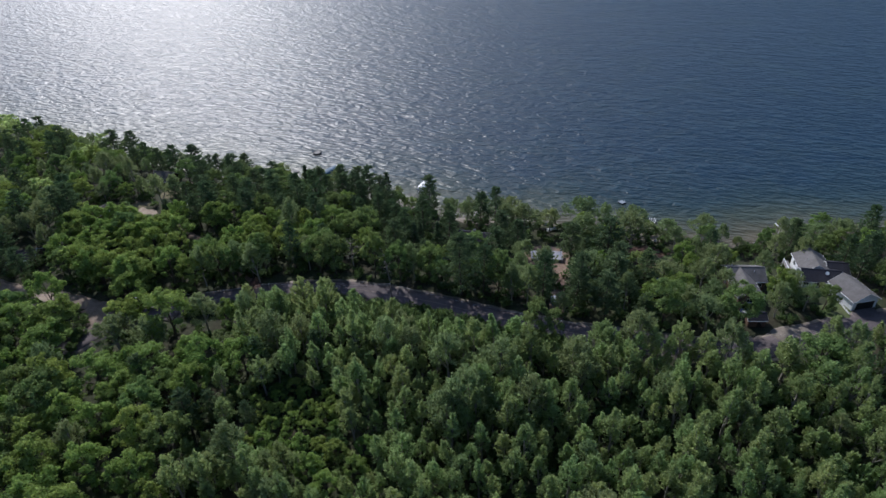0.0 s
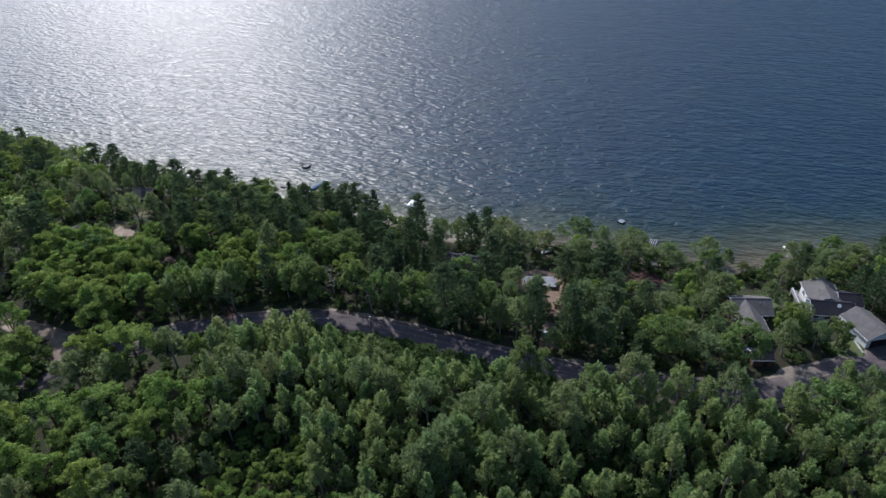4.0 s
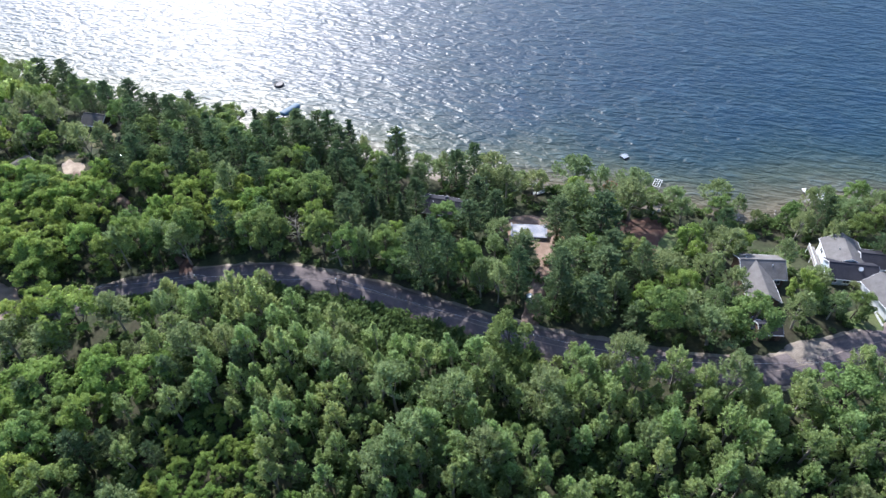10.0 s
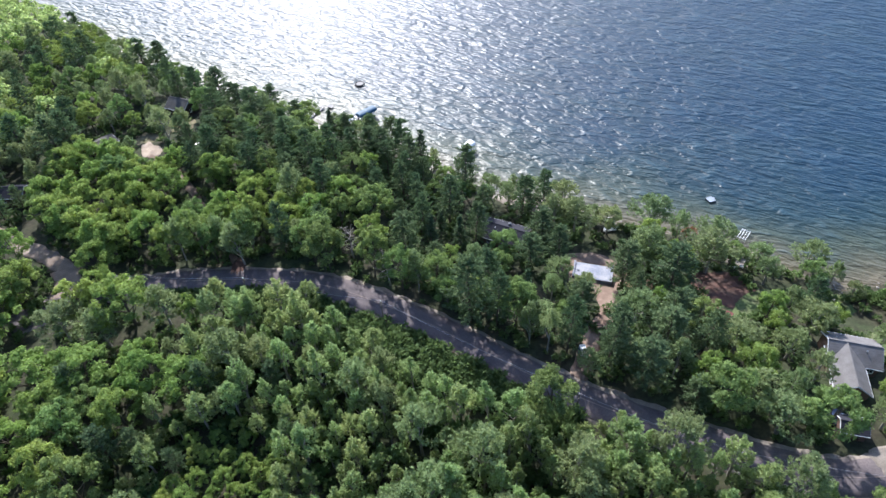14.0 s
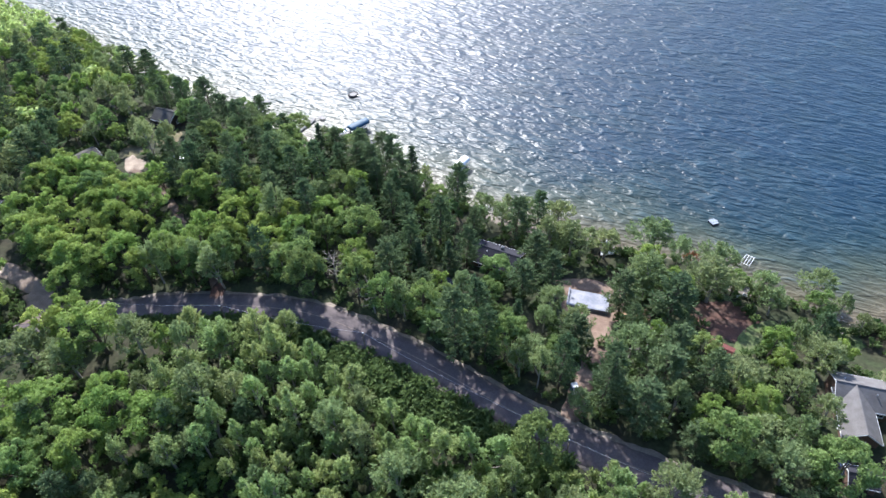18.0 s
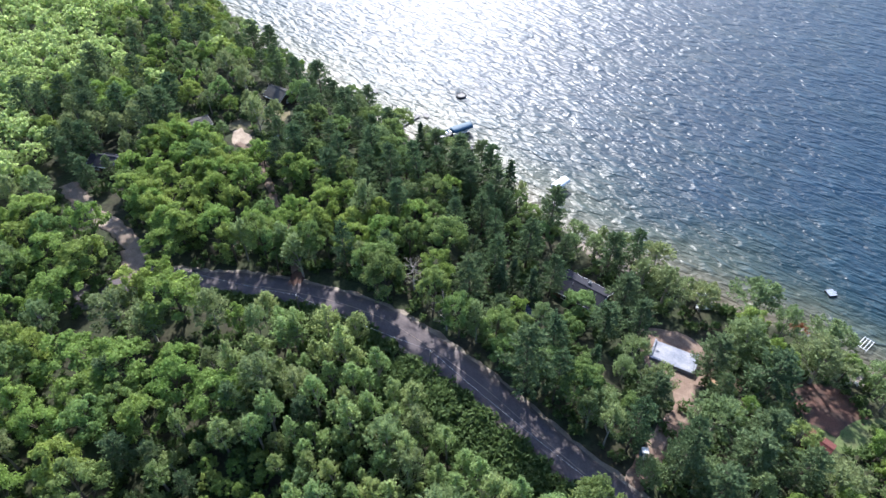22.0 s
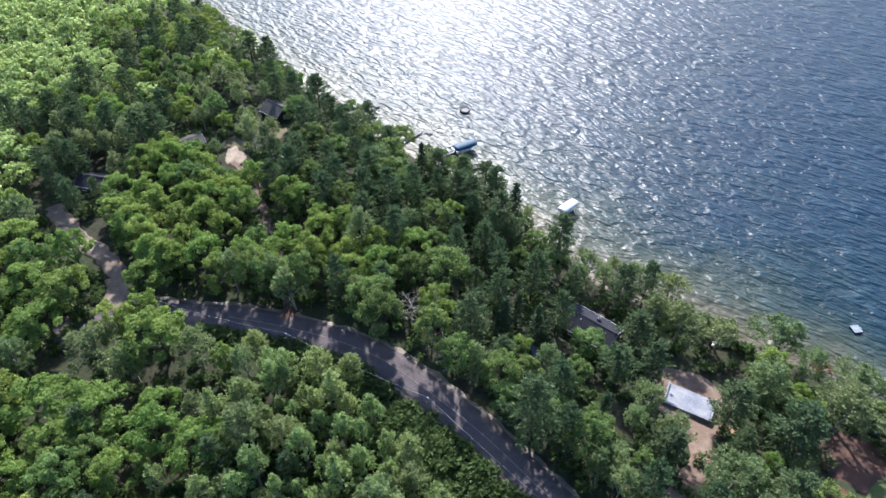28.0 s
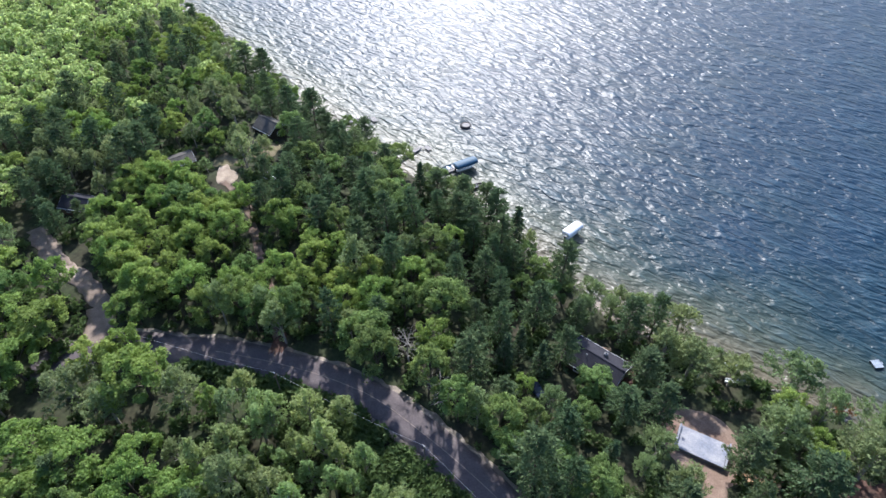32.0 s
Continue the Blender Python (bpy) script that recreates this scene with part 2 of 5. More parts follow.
def prism(points, depth):
    """A flat outline in x and z, drawn out along y from 0 to depth."""
    bm = bmesh.new()
    front = [bm.verts.new((x, 0, z)) for x, z in points]
    back = [bm.verts.new((x, depth, z)) for x, z in points]
    bm.faces.new(front)
    bm.faces.new(back[::-1])
    for i in range(len(points)):
        j = (i + 1) % len(points)
        bm.faces.new((front[j], front[i], back[i], back[j]))
    bmesh.ops.recalc_face_normals(bm, faces=list(bm.faces))
    return bm


# ---- the lie of the land ----
SHORE = np.array([(-3000, 700), (-600, 330), (-340, 246), (-262, 220), (-208, 203), (-170, 190), (-127, 178), (-98, 170), (-72, 167), (-52, 160),
                  (-30, 153), (-10, 151), (8, 149), (22, 149), (34, 147), (46, 142), (58, 140), (66, 145), (76, 149), (92, 150), (130, 154),
                  (220, 160), (600, 150), (3000, 100)], float)
ROAD = [(-112, 71), (-107, 79), (-100, 85.5), (-92, 89), (-84.5, 93), (-73, 97), (-62, 99.8), (-52, 101), (-40, 99.8), (-26, 97.2), (-13, 93.6), (-3, 91), (8, 88.7),
        (18, 87.6), (28, 86.7), (38, 86.2), (47, 86.8), (55, 89.5), (63, 93.6), (71, 97), (80, 99.5), (100, 103), (140, 108), (220, 116)]
GRAVEL = [(-150, 95.5), (-145, 94), (-136.7, 92), (-127.6, 91.2), (-120.3, 90.2), (-113.5, 88.2), (-109.3, 84.5), (-106.5, 79.5), (-104.5, 74), (-102.5, 68), (-101.5, 63)]


def dist_to(path, x, y):
    """The distance of the points x, y from a line of corners."""
    x, y = np.asarray(x, float), np.asarray(y, float)
    best = np.full(x.shape, 1e9)
    p = np.asarray(path, float)
    for (ax, ay), (bx, by) in zip(p[:-1], p[1:]):
        dx, dy = bx - ax, by - ay
        t = np.clip(((x - ax) * dx + (y - ay) * dy) / (dx * dx + dy * dy), 0, 1)
        best = np.minimum(best, np.hypot(x - ax - t * dx, y - ay - t * dy))
    return best


def inland(x, y):
    """How far inland a point lies; below zero, how far out on the lake."""
    x, y = np.asarray(x, float), np.asarray(y, float)
    d = dist_to(SHORE, x, y)
    return np.where(y < np.interp(x, SHORE[:, 0], SHORE[:, 1]), d, -d)


def smooth(v):
    v = np.clip(v, 0, 1)
    return v * v * (3 - 2 * v)


def land(x, y, d=None):
    x, y = np.asarray(x, float), np.asarray(y, float)
    d = inland(x, y) if d is None else d
    wide = 55 - 15 * smooth((x - 15) / 30) - 28 * smooth((-x - 45) / 35)
    rise = 7.6 * smooth(d / wide) + 0.45 * smooth(d / 2.0)
    bumps = 0.25 * np.sin(x * 0.11 + 1.3) * np.sin(y * 0.13) * smooth((d - 4) / 15) * smooth((dist_to(ROAD, x, y) - 5) / 8)
    hill = 10 * smooth((-x - 190) / 260) * smooth((d - 30) / 120)
    return np.where(d > 0, rise + bumps + hill, -0.2 + np.maximum(d, -60) * 0.09)


def gz(x, y):
    return float(land(np.array([x]), np.array([y]))[0])


def spaced(lo, a, b, hi, step, grow=1.35):
    """Even steps from a to b, then ever wider ones out to lo and hi."""
    mid = list(np.arange(a, b + step / 2, step))
    s, left = step, [mid[0]]
    while left[-1] > lo:
        s *= grow
        left.append(max(lo, left[-1] - s))
    s, right = step, [mid[-1]]
    while right[-1] < hi:
        s *= grow
        right.append(min(hi, right[-1] + s))
    return np.array(left[:0:-1] + mid + right[1:])


def sheet(name, xs, ys, height, material):
    X, Y = np.meshgrid(xs, ys)
    Z = height(X, Y)
    i = np.arange(len(xs) * len(ys)).reshape(len(ys), len(xs))
    faces = np.stack([i[:-1, :-1], i[:-1, 1:], i[1:, 1:], i[1:, :-1]], -1).reshape(-1, 4)
    me = mesh_np(name, np.stack([X, Y, Z], -1).reshape(-1, 3), faces, material)
    me.polygons.foreach_set("use_smooth", np.ones(len(faces), bool))
    return new(name, me), X.ravel(), Y.ravel()


M_GROUND = mat("forest_floor", (0.036, 0.048, 0.020), 0.95, scale=0.12, vary=0.35, second=(0.040, 0.036, 0.022), bump=0.6, bump_scale=3)
ground, _, _ = sheet("ground", spaced(-3000, -300, 130, 3000, 3.0), spaced(-3000, 15, 200, 3000, 3.0), land, M_GROUND)
tagged(ground, "forest floor of brown litter and green undergrowth sloping to the lake", "ground", kind="structure")


def water_material():
    m = bpy.data.materials.new("lake_water")
    m.use_nodes = True
    nt = m.node_tree
    n, l = nt.nodes, nt.links
    b = n["Principled BSDF"]
    b.inputs["Roughness"].default_value = 0.41
    b.inputs["IOR"].default_value = 1.33
    att = n.new("ShaderNodeAttribute")
    att.attribute_name = "shoal"
    ramp = n.new("ShaderNodeValToRGB")
    e = ramp.color_ramp.elements
    e[0].position, e[0].color = 0.0, (0.003, 0.025, 0.051, 1)
    e[1].position, e[1].color = 1.0, (0.120, 0.100, 0.064, 1)
    for at, c in ((0.26, (0.010, 0.032, 0.041)), (0.48, (0.038, 0.054, 0.040)), (0.76, (0.085, 0.080, 0.050))):
        el = e.new(at)
        el.color = (*c, 1)
    geo = n.new("ShaderNodeNewGeometry")
    patch = n.new("ShaderNodeTexNoise")
    patch.inputs["Scale"].default_value, patch.inputs["Detail"].default_value = 0.045, 3
    l.new(geo.outputs["Position"], patch.inputs["Vector"])
    pm = n.new("ShaderNodeMath")
    pm.operation = "MULTIPLY_ADD"
    pm.inputs[1].default_value, pm.inputs[2].default_value = 0.46, -0.23
    l.new(patch.outputs[0], pm.inputs[0])
    pa = n.new("ShaderNodeMath")
    pa.operation = "ADD"
    pa.use_clamp = True
    l.new(pm.outputs[0], pa.inputs[0])
    l.new(att.outputs["Fac"], pa.inputs[1])
    l.new(pa.outputs[0], ramp.inputs[0])
    # waves: long crests across the wind, and chop between them
    heights = []
    for s, d, amount, along, way in ((0.115, 0.5, 0.38, 0.45, 12), (0.27, 1.2, 0.66, 0.36, 18), (0.54, 1.5, 0.78, 0.38, 8), (1.25, 1.5, 0.20, 0.50, -12)):
        turn = n.new("ShaderNodeMapping")
        turn.inputs["Rotation"].default_value = (0, 0, radians(way))
        l.new(geo.outputs["Position"], turn.inputs["Vector"])
        squeeze = n.new("ShaderNodeVectorMath")
        squeeze.operation = "MULTIPLY"
        squeeze.inputs[1].default_value = (along, 1, 1)
        l.new(turn.outputs[0], squeeze.inputs[0])
        tex = n.new("ShaderNodeTexNoise")
        tex.inputs["Scale"].default_value, tex.inputs["Detail"].default_value = s, d
        tex.inputs["Distortion"].default_value = 0.7
        l.new(squeeze.outputs[0], tex.inputs["Vector"])
        mul = n.new("ShaderNodeMath")
        mul.operation = "MULTIPLY"
        mul.inputs[1].default_value = amount
        l.new(tex.outputs[0], mul.inputs[0])
        heights.append(mul)
    total = heights[0]
    for h in heights[1:]:
        add = n.new("ShaderNodeMath")
        l.new(total.outputs[0], add.inputs[0])
        l.new(h.outputs[0], add.inputs[1])
        total = add
    bump = n.new("ShaderNodeBump")
    bump.inputs["Strength"].default_value, bump.inputs["Distance"].default_value = 1.0, 1.2
    l.new(total.outputs[0], bump.inputs["Height"])
    l.new(bump.outputs[0], b.inputs["Normal"])
    # paler crests: light through the thin water, put into the colour by wave height
    crest_light = n.new("ShaderNodeMapRange")
    crest_light.inputs[1].default_value, crest_light.inputs[2].default_value = 1.06, 1.42
    crest_light.inputs[4].default_value = 0.20
    l.new(total.outputs[0], crest_light.inputs[0])
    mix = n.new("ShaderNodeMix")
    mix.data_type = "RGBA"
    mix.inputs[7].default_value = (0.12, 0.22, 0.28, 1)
    l.new(crest_light.outputs[0], mix.inputs[0])
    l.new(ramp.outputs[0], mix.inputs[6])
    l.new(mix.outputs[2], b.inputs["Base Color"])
    return m


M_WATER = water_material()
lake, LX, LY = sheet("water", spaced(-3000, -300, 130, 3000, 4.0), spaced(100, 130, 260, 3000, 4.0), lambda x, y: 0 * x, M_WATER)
tagged(lake, "rippled dark blue lake water turning greenish brown in the shallows", "lake", kind="structure")
shoal = lake.data.attributes.new("shoal", "FLOAT", "POINT")
shoal.data.foreach_set("value", np.exp(np.minimum(inland(LX, LY), 0) / 17).astype(np.float32))


# ---- roads ----
def resample(path, step):
    p = np.asarray(path, float)
    # a smooth curve through the corners
    s = np.r_[0, np.cumsum(np.hypot(*np.diff(p, axis=0).T))]
    t = np.arange(0, s[-1], step)
    tan = np.gradient(p, s, axis=0)
    k = np.clip(np.searchsorted(s, t, "right") - 1, 0, len(s) - 2)
    h = (s[k + 1] - s[k])[:, None]
    u = ((t - s[k]) / (s[k + 1] - s[k]))[:, None]
    return ((2 * u**3 - 3 * u**2 + 1) * p[k] + (u**3 - 2 * u**2 + u) * h * tan[k] + (3 * u**2 - 2 * u**3) * p[k + 1] + (u**3 - u**2) * h * tan[k + 1])


def strip(name, path, width, lift, material, label, category="road", ragged=0.0, step=1.5, crown=0.0, seed=1, shift=0.0):
    rng = np.random.default_rng(seed)
    p = resample(path, step)
    t = np.gradient(p, axis=0)
    t /= np.hypot(*t.T)[:, None]
    side = np.stack([-t[:, 1], t[:, 0]], 1)
    across = np.array([-1, -0.98, -0.5, 0, 0.5, 0.98, 1])
    rag = rng.normal(0, ragged, (len(p), 2))
    rows = []
    for i, a in enumerate(across):
        off = (a * width / 2 + shift) + (rag[:, 0] if i < 2 else rag[:, 1] if i > 4 else 0)
        xy = p + side * np.asarray(off).reshape(-1, 1)
        z = land(xy[:, 0], xy[:, 1]) + (lift + crown * (1 - a * a) if 0 < i < 6 else -0.25)
        rows.append(np.c_[xy, z])
    v = np.stack(rows, 1)
    i = np.arange(len(p) * 7).reshape(len(p), 7)
    faces = np.stack([i[:-1, :-1], i[1:, :-1], i[1:, 1:], i[:-1, 1:]], -1).reshape(-1, 4)
    ob = new(name, mesh_np(name, v.reshape(-1, 3), faces, material))
    return tagged(ob, label, category, kind="structure")


strip("road", ROAD, 6.5, 0.10, M_ASPHALT, "worn dark asphalt country road curving past the woods", ragged=0.08, crown=0.06)
strip("road_shoulder", ROAD, 8.2, 0.05, M_GRAVEL, "narrow gravel shoulder along the asphalt road", ragged=0.25, seed=3)
strip("gravel_road", GRAVEL[:8], 4.2, 0.13, M_SIDEROAD, "pale gravel side road between the trees", ragged=0.3, seed=4)
strip("gravel_apron", [(-114.5, 88.6), (-110.5, 85.5), (-107.2, 80.5)], 6.0, 0.18, M_SIDEROAD, "gravel apron where the side road meets the asphalt", ragged=0.3, seed=5)


# ---- trees ----
def puffs(rng, centres, radii, count, size, flat=1.0, out=0.9):
    """Leaves as small triangles spread over puffs round the centres, facing mostly outwards."""
    centres, radii = np.repeat(np.asarray(centres, float), count, 0), np.repeat(np.asarray(radii, float), count)
    k = len(centres)
    d = rng.normal(size=(k, 3))
    d /= np.linalg.norm(d, axis=1)[:, None]
    d[:, 2] = np.where((d[:, 2] < 0) & (rng.random(k) < 0.6), -d[:, 2], d[:, 2])
    place = centres + d * (1, 1, flat) * (radii * rng.uniform(0.55, 1.12, k))[:, None]
    n = d * out + rng.normal(0, 0.55, (k, 3)) + (0, 0, 0.25)
    n /= np.linalg.norm(n, axis=1)[:, None]
    u = np.cross(n, rng.normal(size=(k, 3)))
    u /= np.linalg.norm(u, axis=1)[:, None] + 1e-9
    w = np.cross(n, u)
    s = (size * rng.uniform(0.6, 1.35, k))[:, None]
    tri = np.stack([place + u * s * 0.62, place - u * s * 0.34 + w * s * 0.48, place - u * s * 0.30 - w * s * 0.52], 1)
    return tri.reshape(-1, 3)


def sprays(rng, centres, ways, lengths, count, size, broad=0.34, flat=1.0):
    """Leaves along leafy twigs that point the given ways and thin out towards their tips."""
    c, w0, ln = (np.repeat(np.asarray(q, float), count, 0) for q in (centres, ways, lengths))
    k = len(c)
    w0 = w0 / (np.linalg.norm(w0, axis=1)[:, None] + 1e-9)
    t = rng.uniform(-1, 1, k)
    side = rng.normal(size=(k, 3))
    side -= w0 * (side * w0).sum(1)[:, None]
    side /= np.linalg.norm(side, axis=1)[:, None] + 1e-9
    side[:, 2] *= flat
    away = ln * broad * (1 - 0.8 * np.maximum(t, 0)) * (0.35 + 0.75 * rng.random(k))
    place = c + w0 * (t * ln * 0.62)[:, None] + side * away[:, None]
    n = side * 0.8 + rng.normal(0, 0.6, (k, 3)) + (0, 0, 0.45)
    u = w0 * 0.9 + side * 0.5 + rng.normal(0, 0.5, (k, 3))
    u /= np.linalg.norm(u, axis=1)[:, None] + 1e-9
    w = np.cross(n, u)
    w /= np.linalg.norm(w, axis=1)[:, None] + 1e-9
    s = (size * rng.uniform(0.6, 1.35, k))[:, None]
    return np.stack([place + u * s * 0.82, place - u * s * 0.40 + w * s * 0.36, place - u * s * 0.36 - w * s * 0.38], 1).reshape(-1, 3)


def tubes(segments, sides=5):
    """Tapered tubes, from rows of a, b and the radii at both ends."""
    verts, faces, base, last = [], [], 0, None
    ring = np.linspace(0, 2 * math.pi, sides, endpoint=False)
    for a, b, r0, r1 in segments:
        a, b = np.asarray(a, float), np.asarray(b, float)
        d = (b - a) / (np.linalg.norm(b - a) + 1e-9)
        u = np.cross(d, (0.3, 0.9, 0.1))
        u /= np.linalg.norm(u)
        w = np.cross(d, u)
        circle = np.cos(ring)[:, None] * u + np.sin(ring)[:, None] * w
        if last is None or np.abs(last - a).max() > 1e-6:
            verts.append(a + circle * r0)
            base += sides
        verts.append(b + circle * r1)
        last = b
        for i in range(sides):
            j = (i + 1) % sides
            faces.append((base - sides + i, base - sides + j, base + j, base + i))
        base += sides
    return np.concatenate(verts), np.array(faces)


def wavy_trunk(rng, height, r0, r1, lean=0.03, pieces=5):
    pts = [np.zeros(3)]
    for i in range(pieces):
        pts.append(np.array([*(pts[-1][:2] + rng.normal(0, lean * height / pieces, 2)), height * (i + 1) / pieces]))
    rad = np.linspace(r0, r1, pieces + 1)
    pts[0][2] = -0.4
    return [(a, b, p, q) for a, b, p, q in zip(pts[:-1], pts[1:], rad[:-1], rad[1:])], pts


def round_tree(seed, h, r, low=0.25, lumps=70, leaves=46, size=0.5, puff=0.24, pointed=0.0, lift=0.55, slim=0.42, limbs=7):
    """A broadleaved tree of height h and crown radius r: trunk with limbs, and the crown's leaves."""
    rng = np.random.default_rng(seed)
    segs, pts = wavy_trunk(rng, h * 0.82, 0.018 * h + 0.02, 0.03)
    cz, hz = h * (1 + low) / 2, h * (1 - low) / 2 * 0.9
    lobes = rng.normal(size=(9, 3))
    lobes /= np.linalg.norm(lobes, axis=1)[:, None]
    c = []
    while len(c) < lumps:
        d = rng.normal(size=3)
        d /= np.linalg.norm(d)
        if d[2] < -0.35:
            continue
        bulge = 0.80 + 0.34 * max(0, (lobes @ d).max() - 0.55) / 0.45 - 0.18 * rng.random()
        if rng.random() < 0.22:
            bulge *= rng.uniform(0.45, 0.8)
        taper = 1 - pointed * max(0, d[2])
        c.append((d[0] * r * bulge * taper, d[1] * r * bulge * taper, cz + d[2] * hz * bulge))
    c = np.array(c)
    radii = puff * r * rng.uniform(0.75, 1.3, lumps)
    for q in c[rng.choice(lumps, limbs, replace=False)]:
        k = min(len(pts) - 1, max(1, int(len(pts) * (q[2] / h - 0.25))))
        segs.append((pts[k], q * 0.9 + pts[k] * 0.1, 0.007 * h, 0.02))
    ways = np.c_[c[:, :2], np.hypot(c[:, 0], c[:, 1]) * lift + 0.9 * (c[:, 2] - cz) * (c[:, 2] > cz) + 0.15 * r] + rng.normal(0, 0.22 * r, (lumps, 3))
    return tubes(segs), sprays(rng, c, ways, radii * 1.9, leaves, size, slim)


def broad_tree(seed, h, r, low=0.16, boughs=24, per=6, leaves=32, size=0.34, pointed=0.12):
    """A broadleaved tree whose crown swells out in boughs, each a heap of leafy clumps with dark gaps between."""
    rng = np.random.default_rng(seed)
    segs, pts = wavy_trunk(rng, h * 0.8, 0.018 * h + 0.02, 0.03)
    cz, hz = h * (1 + low) / 2, h * (1 - low) / 2
    heaps, radii = [], []
    for i in range(boughs):
        up = 1 - 1.38 * (i + 0.5) / boughs + rng.normal(0, 0.06)
        up = min(1.0, max(-0.42, up))
        a = 2.39996 * i + rng.normal(0, 0.3)
        flat = math.sqrt(1 - up * up)
        d = np.array([math.cos(a) * flat, math.sin(a) * flat, up])
        reach = rng.uniform(0.52, 0.86)
        heart = np.array([d[0] * r * reach * (1 - pointed * max(0, up)), d[1] * r * reach * (1 - pointed * max(0, up)), cz + d[2] * hz * reach])
        size_b = r * rng.uniform(0.22, 0.36)
        if i % 3 == 0:
            k = min(len(pts) - 1, max(1, int(len(pts) * (heart[2] / h - 0.25))))
            segs.append((pts[k], heart, 0.007 * h, 0.02))
        for _ in range(per):
            w = rng.normal(size=3) * 0.75 + d * 0.75 + (0, 0, 0.35)
            w /= np.linalg.norm(w)
            heaps.append(heart + w * size_b * rng.uniform(0.35, 0.8))
            radii.append(size_b * rng.uniform(0.40, 0.62))
    return tubes(segs), puffs(rng, np.array(heaps), np.array(radii), leaves, size, 0.85, 1.05)


def pine_tree(seed, h, r, low=0.3, step=0.95, per=5, leaves=13, size=0.5, droop=0.0, flat=0.42, power=0.75, tufts=3):
    """A conifer: whorls of limbs that carry flat tufts of needles, with gaps between them."""
    rng = np.random.default_rng(seed)
    segs, pts = wavy_trunk(rng, h, 0.015 * h + 0.04, 0.03, lean=0.012)
    c, radii, ways, z = [], [], [], h * low
    while z < h * 0.985:
        f = (z - h * low) / (h * (1 - low))
        reach = r * (1 - f) ** power * (0.55 + 0.45 * min(1, f * 5 + 0.3))
        a0 = rng.uniform(0, 6.28)
        for i in range(per):
            if rng.random() < 0.13:
                continue
            a = a0 + 6.283 * i / per + rng.normal(0, 0.25)
            long = max(0.35, reach * rng.uniform(0.65, 1.2))
            rise = rng.uniform(0.02, 0.22) - droop
            tip = np.array([math.cos(a) * long, math.sin(a) * long, z + rise * long])
            segs.append(((0, 0, z), tip, 0.035, 0.012))
            for k in range(tufts):
                q = 0.38 + 0.62 * (k + rng.random() * 0.6) / tufts
                c.append(np.array([0, 0, z]) * (1 - q) + tip * q + rng.normal(0, 0.12, 3))
                ways.append(tip - (0, 0, z) + (0, 0, 0.25 * long))
                radii.append((0.42 + 0.30 * long / r) * rng.uniform(0.7, 1.25) * r / 3.6)
        z += step * rng.uniform(0.75, 1.25)
    c.append((0, 0, h * 0.99))
    radii.append(0.3)
    ways.append((0.01, 0, 1))
    return tubes(segs, 4), sprays(rng, np.array(c), np.array(ways), np.array(radii) * 1.7, leaves, size, 0.45, flat)


def bare_tree(seed, h, r):
    rng = np.random.default_rng(seed)
    segs, pts = wavy_trunk(rng, h * 0.9, 0.016 * h, 0.03)
    for p in pts[2:]:
        for _ in range(6):
            a = rng.uniform(0, 6.28)
            tip = p + np.array([math.cos(a), math.sin(a), rng.uniform(0.3, 1.0)]) * r * rng.uniform(0.5, 1)
            segs.append((p, tip, 0.05, 0.015))
            for _ in range(4):
                q = p + (tip - p) * rng.uniform(0.4, 0.9)
                segs.append((q, q + rng.normal(0, 0.45, 3) * (1, 1, 0.6) + (0, 0, 0.3), 0.025, 0.008))
    v, f = tubes(segs, 4)
    return (v, f), puffs(rng, np.array([s[1] for s in segs[6:60:5]]), np.full(len(segs[6:60:5]), 0.35), 5, 0.3)


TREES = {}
# trees kept low for the camera's view of the clearings: x, y, radius, largest scale of a tree
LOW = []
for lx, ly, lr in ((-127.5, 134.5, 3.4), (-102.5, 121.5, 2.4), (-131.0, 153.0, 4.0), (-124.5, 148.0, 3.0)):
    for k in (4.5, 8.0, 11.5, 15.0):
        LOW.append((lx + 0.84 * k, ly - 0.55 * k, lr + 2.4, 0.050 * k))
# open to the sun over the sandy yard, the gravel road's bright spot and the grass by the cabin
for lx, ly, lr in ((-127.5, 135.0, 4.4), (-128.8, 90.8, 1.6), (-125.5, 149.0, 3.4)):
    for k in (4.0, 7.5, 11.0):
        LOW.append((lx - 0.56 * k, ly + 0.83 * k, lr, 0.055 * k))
# houses the camera should see between the crowns: x, y, way towards the camera
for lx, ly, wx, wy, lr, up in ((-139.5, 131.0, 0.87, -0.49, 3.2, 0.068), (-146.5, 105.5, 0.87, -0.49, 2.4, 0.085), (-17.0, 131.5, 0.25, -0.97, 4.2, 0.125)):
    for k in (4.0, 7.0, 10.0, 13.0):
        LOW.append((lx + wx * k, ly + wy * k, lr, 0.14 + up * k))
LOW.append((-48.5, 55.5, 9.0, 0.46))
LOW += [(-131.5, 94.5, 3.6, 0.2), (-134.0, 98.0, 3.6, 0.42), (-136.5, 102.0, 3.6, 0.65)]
# low trees on the camera's side of the right-hand houses and garage
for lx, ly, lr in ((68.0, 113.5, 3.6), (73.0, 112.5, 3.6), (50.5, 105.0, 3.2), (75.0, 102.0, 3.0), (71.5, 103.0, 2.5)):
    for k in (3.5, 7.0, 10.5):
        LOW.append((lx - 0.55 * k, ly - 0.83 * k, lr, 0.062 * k))


